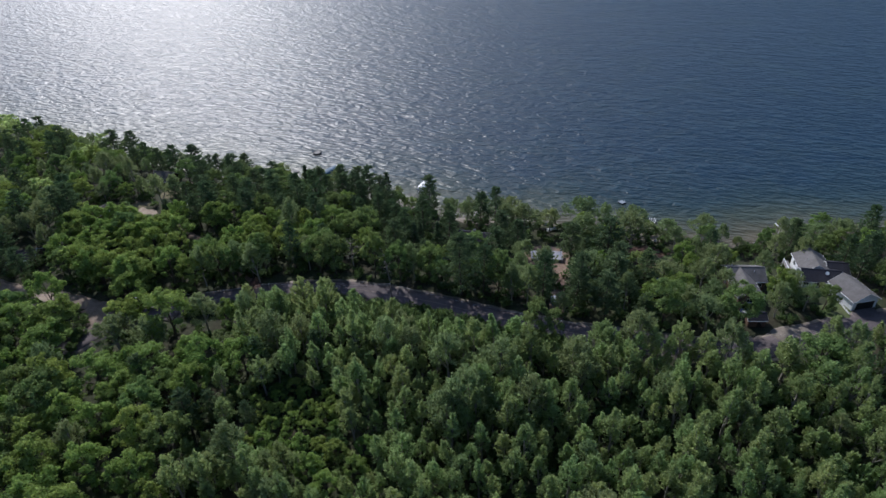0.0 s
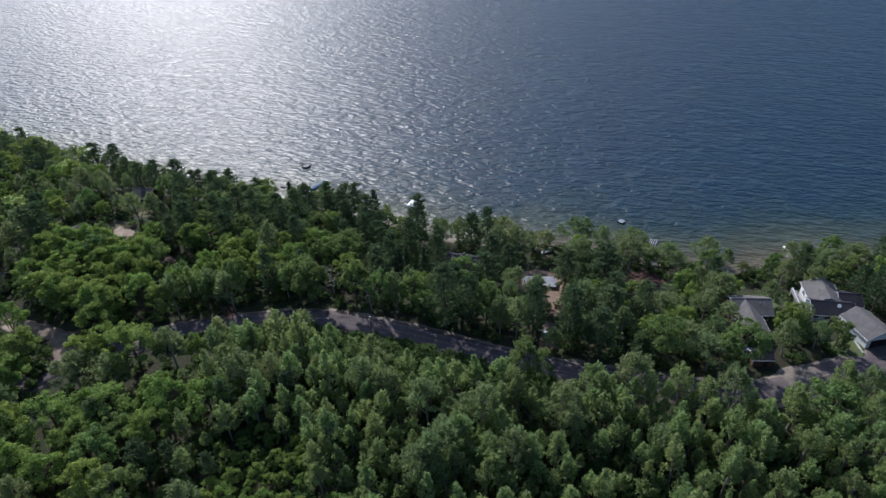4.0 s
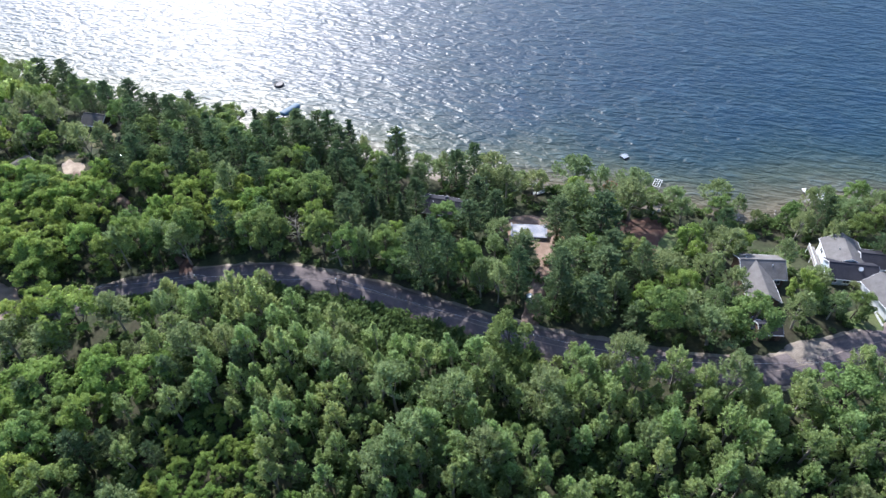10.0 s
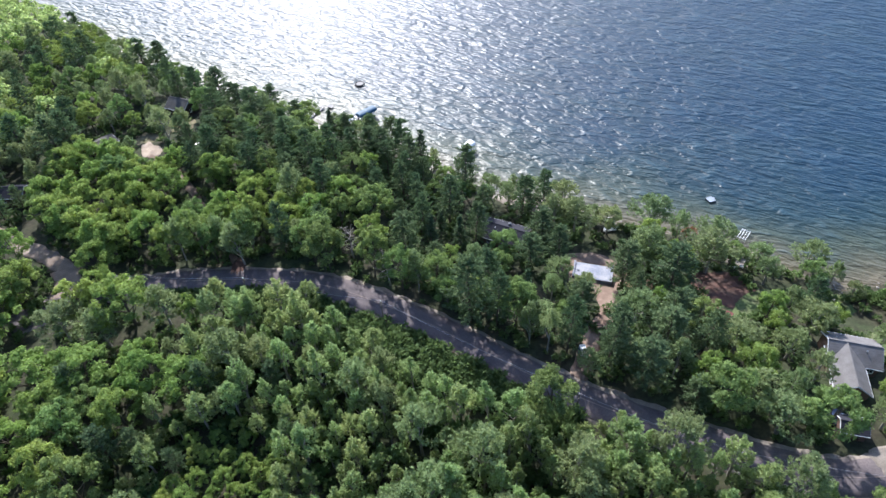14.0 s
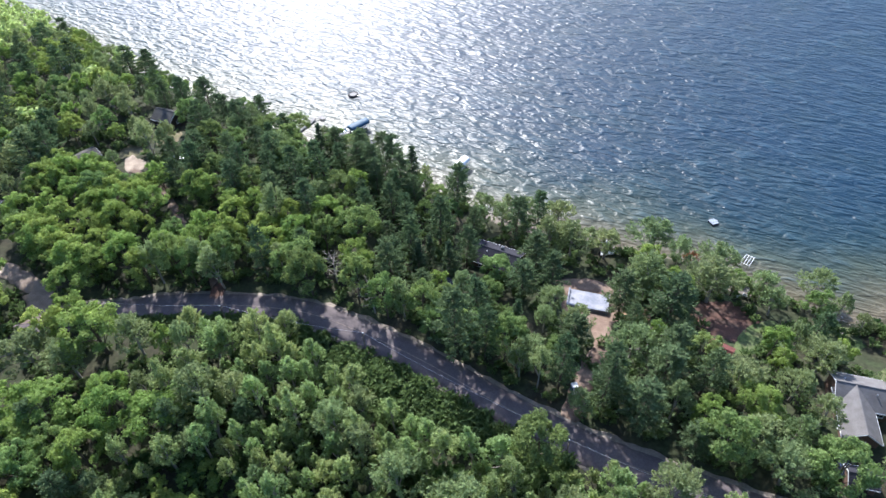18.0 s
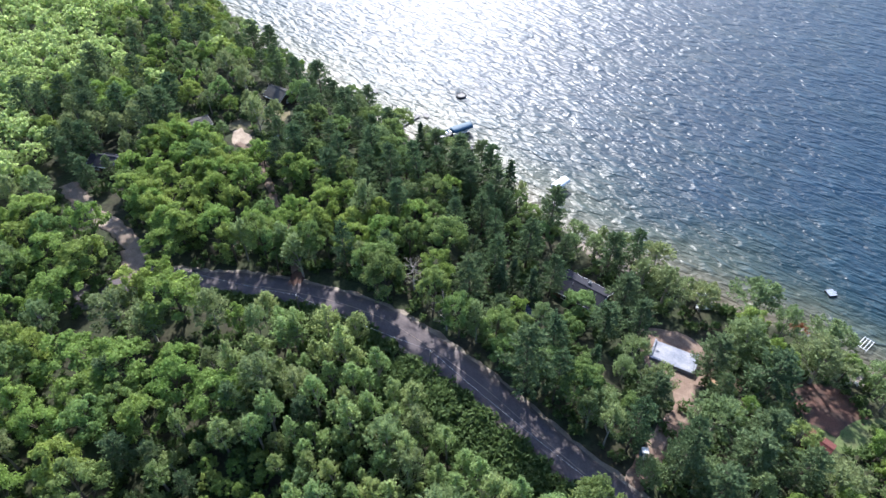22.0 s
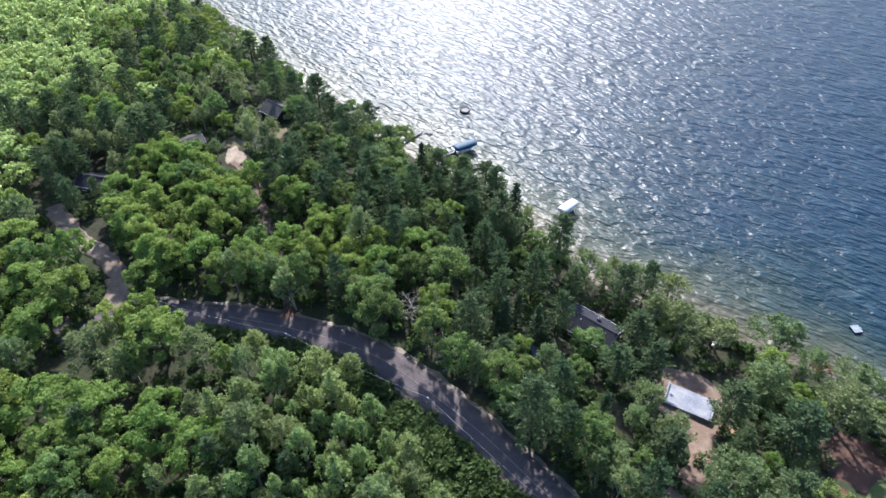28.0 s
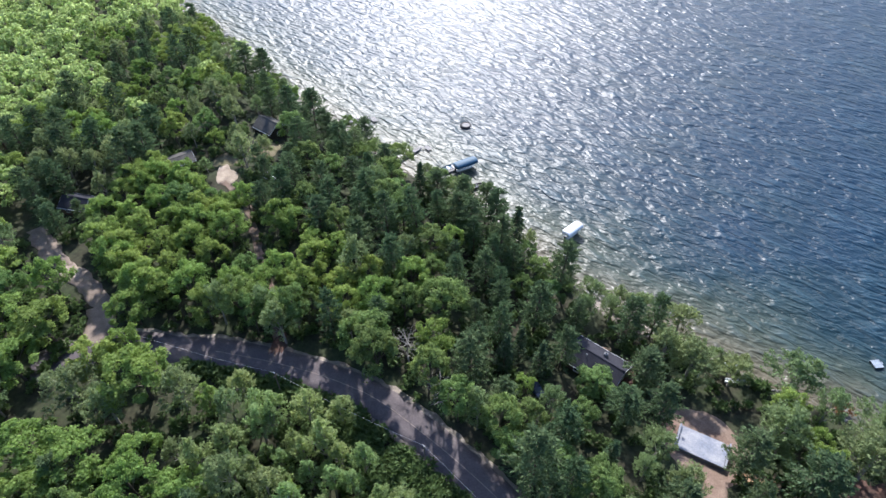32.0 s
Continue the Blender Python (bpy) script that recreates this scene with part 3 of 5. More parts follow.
def kind_of_tree(key, name, label, category, trunk_mat, leaf_mat, makers):
    """Keeps some model trees of one kind, each with a trunk and a crown."""
    models = []
    for (tv, tf), lv in makers:
        crown_me = mesh_np("crown", lv, np.arange(len(lv)).reshape(-1, 3), leaf_mat)
        models.append((mesh_np("trunk", tv, tf, trunk_mat), crown_me, lv))
    TREES[key] = (name, label, category, models)


def plant(key, x, y, scale=1.0, wide=1.0, variant=None, group="", cap=True):
    name, label, category, models = TREES[key]
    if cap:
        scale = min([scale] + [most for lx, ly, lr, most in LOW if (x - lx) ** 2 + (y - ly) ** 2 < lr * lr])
    trunk_me, crown_me, _ = models[variant if variant is not None else random.randrange(len(models))]
    root = tagged(new(name), label, category, group)
    root.empty_display_size = 0.5
    root.matrix_basis = Matrix.LocRotScale((x, y, gz(x, y)), Euler((random.gauss(0, 0.035), random.gauss(0, 0.035), random.uniform(0, 6.28))), (scale * wide, scale * wide, scale))
    for pn, me in (("trunk", trunk_me), ("crown", crown_me)):
        ob = new(pn, me)
        ob.parent = root
    return root


kind_of_tree("maple", "maple_tree", "full round green maple tree in summer leaf", "tree", M_BARK, M_MAPLE,
             [broad_tree(s, 12, 4.0, 0.14, 24 + s, 6, 40, 0.29, 0.10 + 0.05 * s) for s in range(5)])
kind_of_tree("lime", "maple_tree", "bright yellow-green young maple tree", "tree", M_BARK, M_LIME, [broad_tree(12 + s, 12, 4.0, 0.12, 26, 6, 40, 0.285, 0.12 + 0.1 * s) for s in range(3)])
kind_of_tree("aspen", "aspen_tree", "slender young grey-green aspen in a dense stand", "tree", M_PALEBARK, M_ASPEN,
             [round_tree(20 + s, 10, 1.65, 0.12, 84, 30, 0.25, 0.28, 0.34 + 0.05 * s, 1.3, 0.34) for s in range(6)])
kind_of_tree("tall", "poplar_tree", "tall narrow grey-green poplar with loose branches", "tree", M_PALEBARK, M_ASPEN,
             [round_tree(30 + s, 12, 1.55, 0.10, 76, 30, 0.26, 0.31, 0.45 + 0.08 * s, 1.5, 0.32) for s in range(4)])
kind_of_tree("sapling", "aspen_sapling", "young pale green aspen sapling between taller aspens", "tree", M_PALEBARK, M_ASPEN,
             [round_tree(50 + s, 5, 1.35, 0.05, 40, 26, 0.28, 0.34, 0.5, 1.3, 0.34, 0) for s in range(4)])
kind_of_tree("birch", "birch_tree", "pale green birch with a loose crown", "tree", M_PALEBARK, M_BIRCH,
             [round_tree(40 + s, 12, 3.0, 0.18, 100, 34, 0.30, 0.21, 0.4, 0.9, 0.36) for s in range(3)])
kind_of_tree("pine", "pine_tree", "tall white pine with layered blue-green branches", "tree", M_BARK, M_PINE,
             [pine_tree(60 + s, 16, 3.9, 0.20, 0.85, 6, 18, 0.36, 0.0, 0.5, 0.42) for s in range(4)])
kind_of_tree("spruce", "spruce_tree", "narrow pointed dark green spruce", "tree", M_BARK, M_SPRUCE,
             [pine_tree(80 + s, 14, 2.9, 0.08, 0.62, 7, 10, 0.40, 0.12, 0.55, 0.75, 2) for s in range(3)])
kind_of_tree("bare", "bare_tree", "grey half-dead tree with bare branches", "tree", M_PALEBARK, M_BIRCH, [bare_tree(95 + s, 11, 2.6) for s in range(2)])
kind_of_tree("shrub", "shrub", "low leafy green shrub", "shrub", M_BARK, M_SHRUB, [round_tree(110 + s, 2.6, 1.5, 0.05, 26, 26, 0.34, 0.34, 0.2, 0.8, 0.4) for s in range(4)])

# round places where no tree stands: x, y, radius
CLEAR = [(2, 126, 8.5), (5, 133, 4.5), (0, 132.5, 4.5), (5, 117, 3.5), (6.5, 110, 2.6), (4.6, 103, 2.4), (3.5, 96, 2.5), (30, 131, 6), (34, 126, 4.5), (29, 118, 4), (51, 112, 7.2), (50.5, 105, 4.5), (60, 120, 3.5),
         (58, 128, 5), (70, 117, 7.5), (75, 106, 6), (78, 99, 5), (49.6, 96, 3.4), (56.5, 93, 3.5), (-20, 133.5, 6.5), (-13, 137, 3), (-131, 156, 6), (-127, 134, 4.5), (-131, 139, 4),
         (-139.5, 131, 5.5), (-104, 123, 2.6), (-130.5, 89.6, 5), (-131.5, 94.0, 4.2), (-134, 97.5, 3.6), (-136.5, 101, 3.0), (40, 136, 4), (-50, 107, 2), (-69.5, 103.3, 3), (-31, 98, 2), (-125.5, 148.5, 4.4), (50, 132, 4),
         (-87, 86.5, 3), (-81, 88.5, 4), (-75, 91.5, 4), (-79, 84, 2.5), (-147, 104.5, 3.6), (-122.5, 131, 4.2), (-118, 128.5, 2.5), (-103, 121, 2.8), (-98.5, 118, 2.6)]
TAKEN = []


def free(x, y, gap):
    for cx, cy, cr in CLEAR:
        if (x - cx) ** 2 + (y - cy) ** 2 < (cr + 0.35 * gap) ** 2:
            return False
    return not any((x - tx) ** 2 + (y - ty) ** 2 < ((gap + tg) / 2) ** 2 for tx, ty, tg in TAKEN if abs(x - tx) < 8 and abs(y - ty) < 8)


def scatter(seed, x0, x1, y0, y1, gap, allowed, margin=1.5, road_gap=5.2, gravel_gap=6.5):
    """Places at about one gap apart, clear of roads, houses and the trees that stand already."""
    rng = np.random.default_rng(seed)
    n = int((x1 - x0) * (y1 - y0) / gap**2 * 5)
    xs, ys = rng.uniform(x0, x1, n), rng.uniform(y0, y1, n)
    ok = (dist_to(ROAD[3:], xs, ys) > road_gap) & (dist_to(GRAVEL, xs, ys) > gravel_gap) & (inland(xs, ys) > margin)
    found = []
    for x, y in zip(xs[ok], ys[ok]):
        if allowed(x, y) and free(x, y, gap):
            TAKEN.append((x, y, gap))
            found.append((float(x), float(y)))
    return found


def road_y(x):
    r = np.array(ROAD)
    return float(np.interp(x, r[:, 0], r[:, 1]))


def grow(places, keys, low, high, group, wide=(0.9, 1.15)):
    for x, y in places:
        key = random.choice(keys)
        plant(key, x, y, random.uniform(low, high), random.uniform(*wide), group=group)


CABIN_TREES = [("birch", -122.8, 139.5, 0.98, 1.25), ("birch", -120.5, 143.5, 0.8, 1.2), ("pine", -117.0, 139.0, 0.7, 1.1), ("birch", -131.0, 133.0, 0.45, 1.2)]
# single trees that stand out: kind, x, y, height scale, width scale
HEROES_NEAR = [
    ("maple", -86.4, 79.2, 1.12, 1.49), ("birch", -95.4, 71.4, 1.00, 1.60), ("maple", -91.7, 59.1, 1.00, 1.60), ("maple", -82.5, 63.5, 1.00, 1.60),
    ("maple", -75.4, 70.0, 0.83, 1.18), ("lime", -63.0, 68.1, 0.92, 1.47), ("birch", -86.9, 72.7, 0.92, 1.37), ("birch", -78.4, 81.0, 0.92, 1.33),
    ("lime", -73.4, 82.8, 0.75, 0.89), ("maple", -83.4, 56.1, 0.92, 1.47), ("birch", -70.9, 73.7, 0.67, 1.13), ("aspen", -70.4, 87.9, 1.00, 1.46),
    ("aspen", -62.4, 84.3, 1.10, 1.36), ("aspen", -57.6, 90.8, 1.10, 1.36), ("aspen", -52.5, 93.5, 0.90, 1.59), ("aspen", -46.9, 87.0, 1.00, 1.15),
    ("aspen", -43.7, 88.3, 1.00, 1.25), ("aspen", -42.3, 84.2, 1.00, 1.12)]
HEROES_NEARB = [
    ("aspen", -49.6, 82.1, 1.00, 1.14), ("lime", -50.6, 78.7, 0.67, 0.63), ("aspen", -43.3, 79.5, 1.00, 1.11), ("aspen", -38.9, 80.5, 1.00, 1.17),
    ("aspen", -34.3, 85.7, 1.00, 1.60), ("aspen", -36.9, 84.6, 1.00, 1.10), ("aspen", -64.6, 79.5, 1.10, 1.57), ("aspen", -60.7, 85.3, 1.10, 1.04),
    ("maple", -135.9, 80.0, 1.00, 1.60), ("maple", -122.2, 74.1, 0.92, 1.60), ("maple", -113.9, 77.8, 0.92, 1.60), ("maple", -110.3, 69.2, 0.92, 1.60),
    ("birch", -104.5, 75.6, 0.75, 1.60), ("aspen", -62.3, 88.4, 1.00, 1.29), ("birch", -68.9, 83.8, 0.92, 0.91)]
HEROES_MID = [
    ("lime", -70.0, 102.1, 0.92, 1.08), ("maple", -53.7, 105.6, 1.25, 0.95), ("maple", -51.0, 123.6, 1.17, 1.09), ("lime", -46.7, 114.6, 1.00, 1.07),
    ("bare", -50.5, 110.7, 0.82, 1.56), ("bare", -39.2, 105.6, 0.82, 1.60), ("pine", -38.2, 113.3, 1.00, 1.20), ("lime", -67.3, 121.8, 1.00, 0.81),
    ("birch", -70.7, 121.6, 1.25, 0.84), ("lime", -76.9, 116.4, 0.83, 0.72), ("maple", -73.1, 109.6, 0.83, 0.66), ("maple", -84.6, 113.1, 0.92, 1.00),
    ("birch", -79.7, 104.2, 1.00, 0.86), ("maple", -18.8, 125.4, 0.75, 1.60), ("pine", -30.1, 110.8, 0.69, 1.32), ("lime", -28.9, 117.0, 0.58, 0.96),
    ("pine", -35.1, 134.5, 0.94, 1.19), ("birch", -28.0, 149.2, 0.75, 1.60)]
HEROES_MIDB = [
    ("birch", -17.7, 150.7, 0.75, 1.60), ("maple", -9.2, 152.2, 0.75, 1.53), ("pine", -11.6, 122.0, 0.69, 1.60), ("pine", -5.8, 125.8, 0.75, 1.33),
    ("maple", -17.5, 116.1, 0.75, 1.03), ("maple", -25.0, 110.0, 0.83, 1.05), ("maple", -57.3, 119.2, 1.00, 0.84), ("pine", -74.2, 136.9, 0.94, 1.05),
    ("pine", -68.9, 142.1, 1.00, 0.99), ("lime", -60.6, 142.7, 0.92, 0.97), ("pine", -65.4, 126.7, 0.88, 1.22), ("maple", -82.3, 129.7, 1.00, 0.88),
    ("pine", -49.3, 139.0, 0.88, 1.08), ("pine", -128.4, 172.0, 0.88, 1.56)]
HEROES_LEFT = [
    ("maple", -126.3, 107.8, 0.92, 1.03), ("maple", -116.0, 111.4, 0.92, 1.05), ("maple", -117.1, 98.0, 1.00, 1.33), ("maple", -110.6, 105.1, 0.92, 1.14),
    ("maple", -104.0, 95.2, 1.00, 1.46), ("maple", -97.3, 99.4, 1.00, 1.24), ("maple", -100.3, 107.9, 0.92, 0.97), ("lime", -130.6, 96.1, 0.83, 1.35),
    ("maple", -90.1, 104.5, 0.92, 1.03), ("maple", -90.3, 97.4, 0.92, 1.14), ("maple", -132.9, 105.1, 0.92, 1.22), ("birch", -145.1, 96.8, 1.00, 1.51),
    ("maple", -102.9, 89.7, 0.92, 1.37), ("maple", -115.0, 90.3, 0.92, 1.45), ("pine", -117.5, 133.9, 0.88, 1.20), ("maple", -99.7, 121.3, 0.92, 0.82),
    ("pine", -181.4, 173.1, 0.94, 1.43), ("pine", -166.5, 180.8, 0.94, 1.40)]
HEROES_RIGHT = [
    ("pine", 1.5, 109.9, 0.62, 1.60), ("maple", -6.4, 101.6, 0.83, 1.14), ("pine", 9.1, 124.1, 0.81, 1.44), ("pine", 19.0, 124.0, 0.94, 1.60),
    ("pine", 18.4, 104.8, 0.81, 1.60), ("maple", 12.4, 110.8, 0.83, 1.51), ("maple", 28.2, 144.7, 0.83, 1.60), ("birch", 38.1, 140.0, 0.75, 1.60),
    ("birch", 6.1, 94.9, 0.58, 1.60), ("maple", 13.5, 97.8, 0.67, 1.48), ("maple", -17.5, 104.7, 0.83, 1.08), ("maple", -25.0, 103.2, 0.83, 0.93),
    ("lime", -20.2, 105.8, 0.67, 0.89), ("pine", -11.0, 132.9, 0.75, 1.56), ("maple", 13.8, 148.9, 0.92, 1.54), ("maple", -4.2, 141.0, 0.92, 1.39),
    ("lime", 33.7, 104.6, 0.67, 1.60)]
HEROES_RIGHTB = [
    ("maple", 0.2, 83.0, 1.17, 1.01), ("aspen", -5.2, 80.1, 1.20, 1.41), ("maple", 38.0, 92.2, 0.83, 1.58), ("pine", 24.4, 92.9, 0.56, 1.60),
    ("lime", 26.4, 89.6, 0.58, 1.20), ("maple", 61.8, 110.6, 0.54, 1.60), ("maple", 69.9, 110.6, 0.50, 1.60), ("birch", 62.2, 98.1, 0.67, 1.60),
    ("maple", 57.0, 79.9, 0.92, 1.60), ("aspen", 49.9, 77.9, 1.10, 1.60), ("maple", 33.6, 96.4, 0.75, 1.60), ("birch", 46.3, 90.5, 0.50, 1.60),
    ("birch", 39.7, 135.9, 0.67, 1.60), ("maple", 49.6, 146.1, 0.67, 1.60), ("maple", 27.0, 135.4, 1.00, 1.60), ("maple", 13.3, 133.8, 1.00, 1.28)]
HEROES_RIGHTC = [
    ("maple", -9.6, 141.7, 0.92, 1.17), ("birch", 3.4, 143.8, 0.75, 1.56), ("birch", 66.6, 141.1, 0.42, 1.60), ("maple", 77.2, 137.7, 0.75, 1.60),
    ("maple", 86.4, 142.0, 0.75, 1.60), ("pine", 15.7, 95.8, 0.81, 1.53), ("pine", 19.7, 110.7, 0.81, 1.50), ("lime", 48.6, 100.7, 0.46, 1.60),
    ("maple", 46.0, 118.7, 0.83, 1.37), ("maple", 31.4, 108.7, 0.75, 1.60), ("pine", -35.6, 148.9, 1.06, 1.09), ("maple", 76.1, 147.5, 0.50, 1.60),
    ("birch", 57.9, 137.5, 0.42, 1.60)]
HEROES = HEROES_NEAR + HEROES_NEARB + HEROES_MID + HEROES_MIDB + HEROES_LEFT + HEROES_RIGHT + HEROES_RIGHTB + HEROES_RIGHTC

for row in HEROES:
    key, hx, hy, hs, hw = row
    # maples of the sunlit left-hand stand take the lightened leaf
    if key == "maple" and (hx < -70 and hy < 86 or hx < -84 and hy < 122):
        key = "lime"
    if key == "maple" and hx > -10 and hy > 88:
        key, hw = "birch", hw * 1.22
    if key != "aspen" and (dist_to(GRAVEL, [hx], [hy])[0] < 5 or dist_to(ROAD[3:], [hx], [hy])[0] < 4.5):
        continue
    TAKEN.append((hx, hy, 2.0 * hs * hw * {"maple": 3.0, "lime": 3.0, "aspen": 1.5, "tall": 1.5, "birch": 2.4, "pine": 2.6, "spruce": 1.5, "bare": 2.0, "shrub": 1.2}[key]))
    plant(key, hx, hy, hs, hw, group="")

# loose pale trees between the houses
for px, py, ps in ((57.9, 117.8, 0.72), (44.6, 104.6, 0.75), (40.6, 109.8, 0.8), (60.4, 107.4, 0.72), (62.2, 101.5, 0.7)):
    TAKEN.append((px, py, 3.6))
    plant("birch", px, py, ps, 1.25, group="birches between the houses")
# trees before the building site
for px, py, ps in ((1.4, 113.0, 0.8), (-6.5, 102.4, 0.55), (13.4, 130.2, 0.6), (-4.6, 117.6, 0.78)):
    TAKEN.append((px, py, 4.6))
    plant("birch", px, py, ps, 1.3, group="trees before the building site")
# a bright clump and some pines in the near wood
for px, py, ps in ((-44.5, 49.5, 0.6), (-37.0, 48.4, 0.55), (-40.4, 44.0, 0.62), (-32.3, 45.0, 0.55), (-36.8, 40.6, 0.6), (-31.5, 50.2, 0.5)):
    TAKEN.append((px, py, 4.2))
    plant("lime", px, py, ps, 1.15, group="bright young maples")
for px, py, ps in ((-68, 52, 0.78), (-57, 55, 0.7), (-82, 61, 0.75), (-59.5, 68.5, 0.72), (-49.5, 73.5, 0.62), (-64.5, 55.5, 0.6)):
    TAKEN.append((px, py, 4.0))
    plant("pine", px, py, ps, 1.1, group="pines in the near wood")
# pines along the gravel road
for px, py, ps in ((-151, 99.5, 0.75), (-145.5, 98.0, 0.62), (-140, 96.6, 0.7), (-152, 106, 0.8), (-141, 103, 0.72), (-156, 101, 0.8)):
    TAKEN.append((px, py, 3.4))
    plant("pine", px, py, ps, 1.2, group="pines along the gravel road")

# pale trees between the sandy yard and the cabin
for key, px, py, ps, pw in CABIN_TREES:
    TAKEN.append((px, py, 4.5))
    plant(key, px, py, ps, pw, group="trees round the cabin", cap=False)
# maples that shade the gravel road
for px, py in ((-117.0, 97.4), (-110.8, 95.4), (-105.0, 94.2), (-123.5, 99.0)):
    TAKEN.append((px, py, 4.0))
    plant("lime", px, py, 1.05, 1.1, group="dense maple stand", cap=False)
# the low bright thicket in the near wood
low_bright = scatter(51, -59, -37, 46, 66, 2.5, lambda x, y: ((x + 48.5) / 10.5) ** 2 + ((y - 55.5) / 9) ** 2 < 1)
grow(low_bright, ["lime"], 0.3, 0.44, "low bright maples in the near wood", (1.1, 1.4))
# the tall row that shades the asphalt
random.seed(5)
for px in np.arange(-88.0, 12.0, 3.7):
    py = road_y(px) + random.uniform(6.2, 9.0)
    if -60 < px < -53 or any((px - cx) ** 2 + (py - cy) ** 2 < (cr + 1.2) ** 2 for cx, cy, cr in CLEAR) or any((px - tx) ** 2 + (py - ty) ** 2 < 5.5 for tx, ty, _ in TAKEN):
        continue
    TAKEN.append((px, py, 3.2))
    plant(random.choice(["maple", "pine", "birch"]), px, py, random.uniform(0.95, 1.2), random.uniform(0.7, 0.9), group="trees along the far side of the road")
# the strip of brush along the near side of the road
brush = scatter(11, -92, 8, 82, 97, 1.45, lambda x, y: 3.6 < road_y(x) - y < 15 - 7 * abs(x + 32) / 40, road_gap=4.4)
grow(brush, ["shrub"], 0.2, 0.4, "brush along the road")
# the stand of young aspens before the road
near_aspens = scatter(12, -66, 62, 32, 92, 2.75, lambda x, y: road_y(x) - y > 4 + 9.5 * max(0, 1 - ((x + 27) / 30) ** 2) and y > 36 and noise.noise((x * 0.09, y * 0.11, 0.5)) > -0.28)
grow(near_aspens, ["aspen"] * 8 + ["tall"] * 6 + ["birch"], 0.62, 1.22, "stand of young aspens", (0.9, 1.3))
thicket = scatter(23, -64, 62, 38, 92, 1.9, lambda x, y: road_y(x) - y > 4 + 9 * max(0, 1 - ((x + 27) / 30) ** 2))
grow(thicket, ["sapling", "sapling", "shrub"], 0.8, 1.5, "bushes between the young aspens")
left_wood = scatter(13, -150, -62, 18, 90, 5.4, lambda x, y: y < road_y(x) - 3 or x < -112, gravel_gap=4.2)
grow(left_wood, ["lime", "lime", "birch", "lime", "maple"], 0.85, 1.2, "broadleaved wood before the road")
# between the road and the lake
stand = scatter(14, -138, -58, 96, 128, 4.6, lambda x, y: y > road_y(x) + 3 if x > -90 else y > 95)
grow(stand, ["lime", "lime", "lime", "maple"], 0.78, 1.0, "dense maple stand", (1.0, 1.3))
roadside = scatter(22, -75, 46, 90, 114, 3.3, lambda x, y: 4.2 < y - road_y(x) < 8, road_gap=4.6)
grow(roadside, ["maple", "birch", "maple", "pine"], 1.0, 1.3, "trees along the far side of the road")
mid = scatter(15, -60, 100, 92, 148, 4.9, lambda x, y: y > road_y(x) + 3)
grow([q for q in mid if q[0] < -2], ["pine", "maple", "pine", "pine", "birch", "spruce"], 0.6, 0.92, "mixed trees between road and lake", (0.95, 1.25))
grow([q for q in mid if q[0] >= -2], ["birch", "pine", "birch", "maple", "pine", "lime"], 0.6, 0.95, "mixed trees between road and lake")
shore = scatter(16, -215, -50, 126, 205, 5.0, lambda x, y: inland(x, y) < 48)
grow([q for q in shore if q[0] < -136], ["lime", "birch", "maple", "lime", "pine", "birch"], 0.66, 0.95, "trees by the shore", (1.0, 1.3))
grow([q for q in shore if q[0] >= -136], ["pine", "pine", "maple", "birch", "pine", "maple", "spruce", "pine"], 0.68, 0.95, "pines and spruces by the shore", (1.05, 1.5))
bank = scatter(17, -50, 110, 138, 160, 3.4, lambda x, y: inland(x, y) < 9, margin=0.8)
grow(bank, ["birch", "shrub", "maple", "shrub"], 0.5, 0.75, "low trees on the bank")
right_wood = scatter(18, 62, 125, 30, 100, 5.0, lambda x, y: True)
grow(right_wood, ["aspen", "maple", "birch", "aspen"], 0.8, 1.1, "wood before the road")
far_right = scatter(19, 85, 130, 100, 150, 6.0, lambda x, y: True)
grow(far_right, ["maple", "pine"], 0.8, 1.1, "mixed trees between road and lake")


def joined(name, label, places, key, low, high, thin=1):
    """Many far trees as one mesh, each with its own size and turn."""
    rng = np.random.default_rng(7)
    models = TREES[key][3]
    parts = []
    for x, y in places:
        v = models[rng.integers(len(models))][2].reshape(-1, 3, 3)[::thin]
        if thin > 1:
            mid_pt = v.mean(1, keepdims=True)
            v = mid_pt + (v - mid_pt) * math.sqrt(thin) * 0.86
        s, w, a = rng.uniform(low, high), rng.uniform(0.9, 1.2), rng.uniform(0, 6.28)
        v = v.reshape(-1, 3) * (s * w, s * w, s)
        c, si = math.cos(a), math.sin(a)
        parts.append(np.c_[v[:, 0] * c - v[:, 1] * si + x, v[:, 0] * si + v[:, 1] * c + y, v[:, 2] + gz(x, y)])
    v = np.concatenate(parts)
    ob = new(name, mesh_np(name, v, np.arange(len(v)).reshape(-1, 3), {"maple": M_HAZEMAPLE, "pine": M_PINE, "aspen": M_ASPEN, "shrub": M_SHRUB}[key]))
    return tagged(ob, label, "woods", kind="stuff")


# maple leaf paled so that its colour carries the haze of distance
M_HAZEMAPLE = leaf("hazed_maple_leaf", (0.330, 0.430, 0.160), (0.430, 0.530, 0.215), 0.0, 0.64, island=0.3)
far = scatter(21, -430, -138, 20, 290, 5.1, lambda x, y: inland(x, y) > 2 and (x < -150 or y < 92 or y > 106), gravel_gap=4.5)
dark = [q for q in far if q[0] > -186 and 104 < q[1] < 138 and inland(*q) > 34]
grow(dark, ["pine", "lime", "birch", "pine"], 0.75, 1.05, "pines behind the cottages", (1.15, 1.45))
far = [q for q in far if q not in dark]
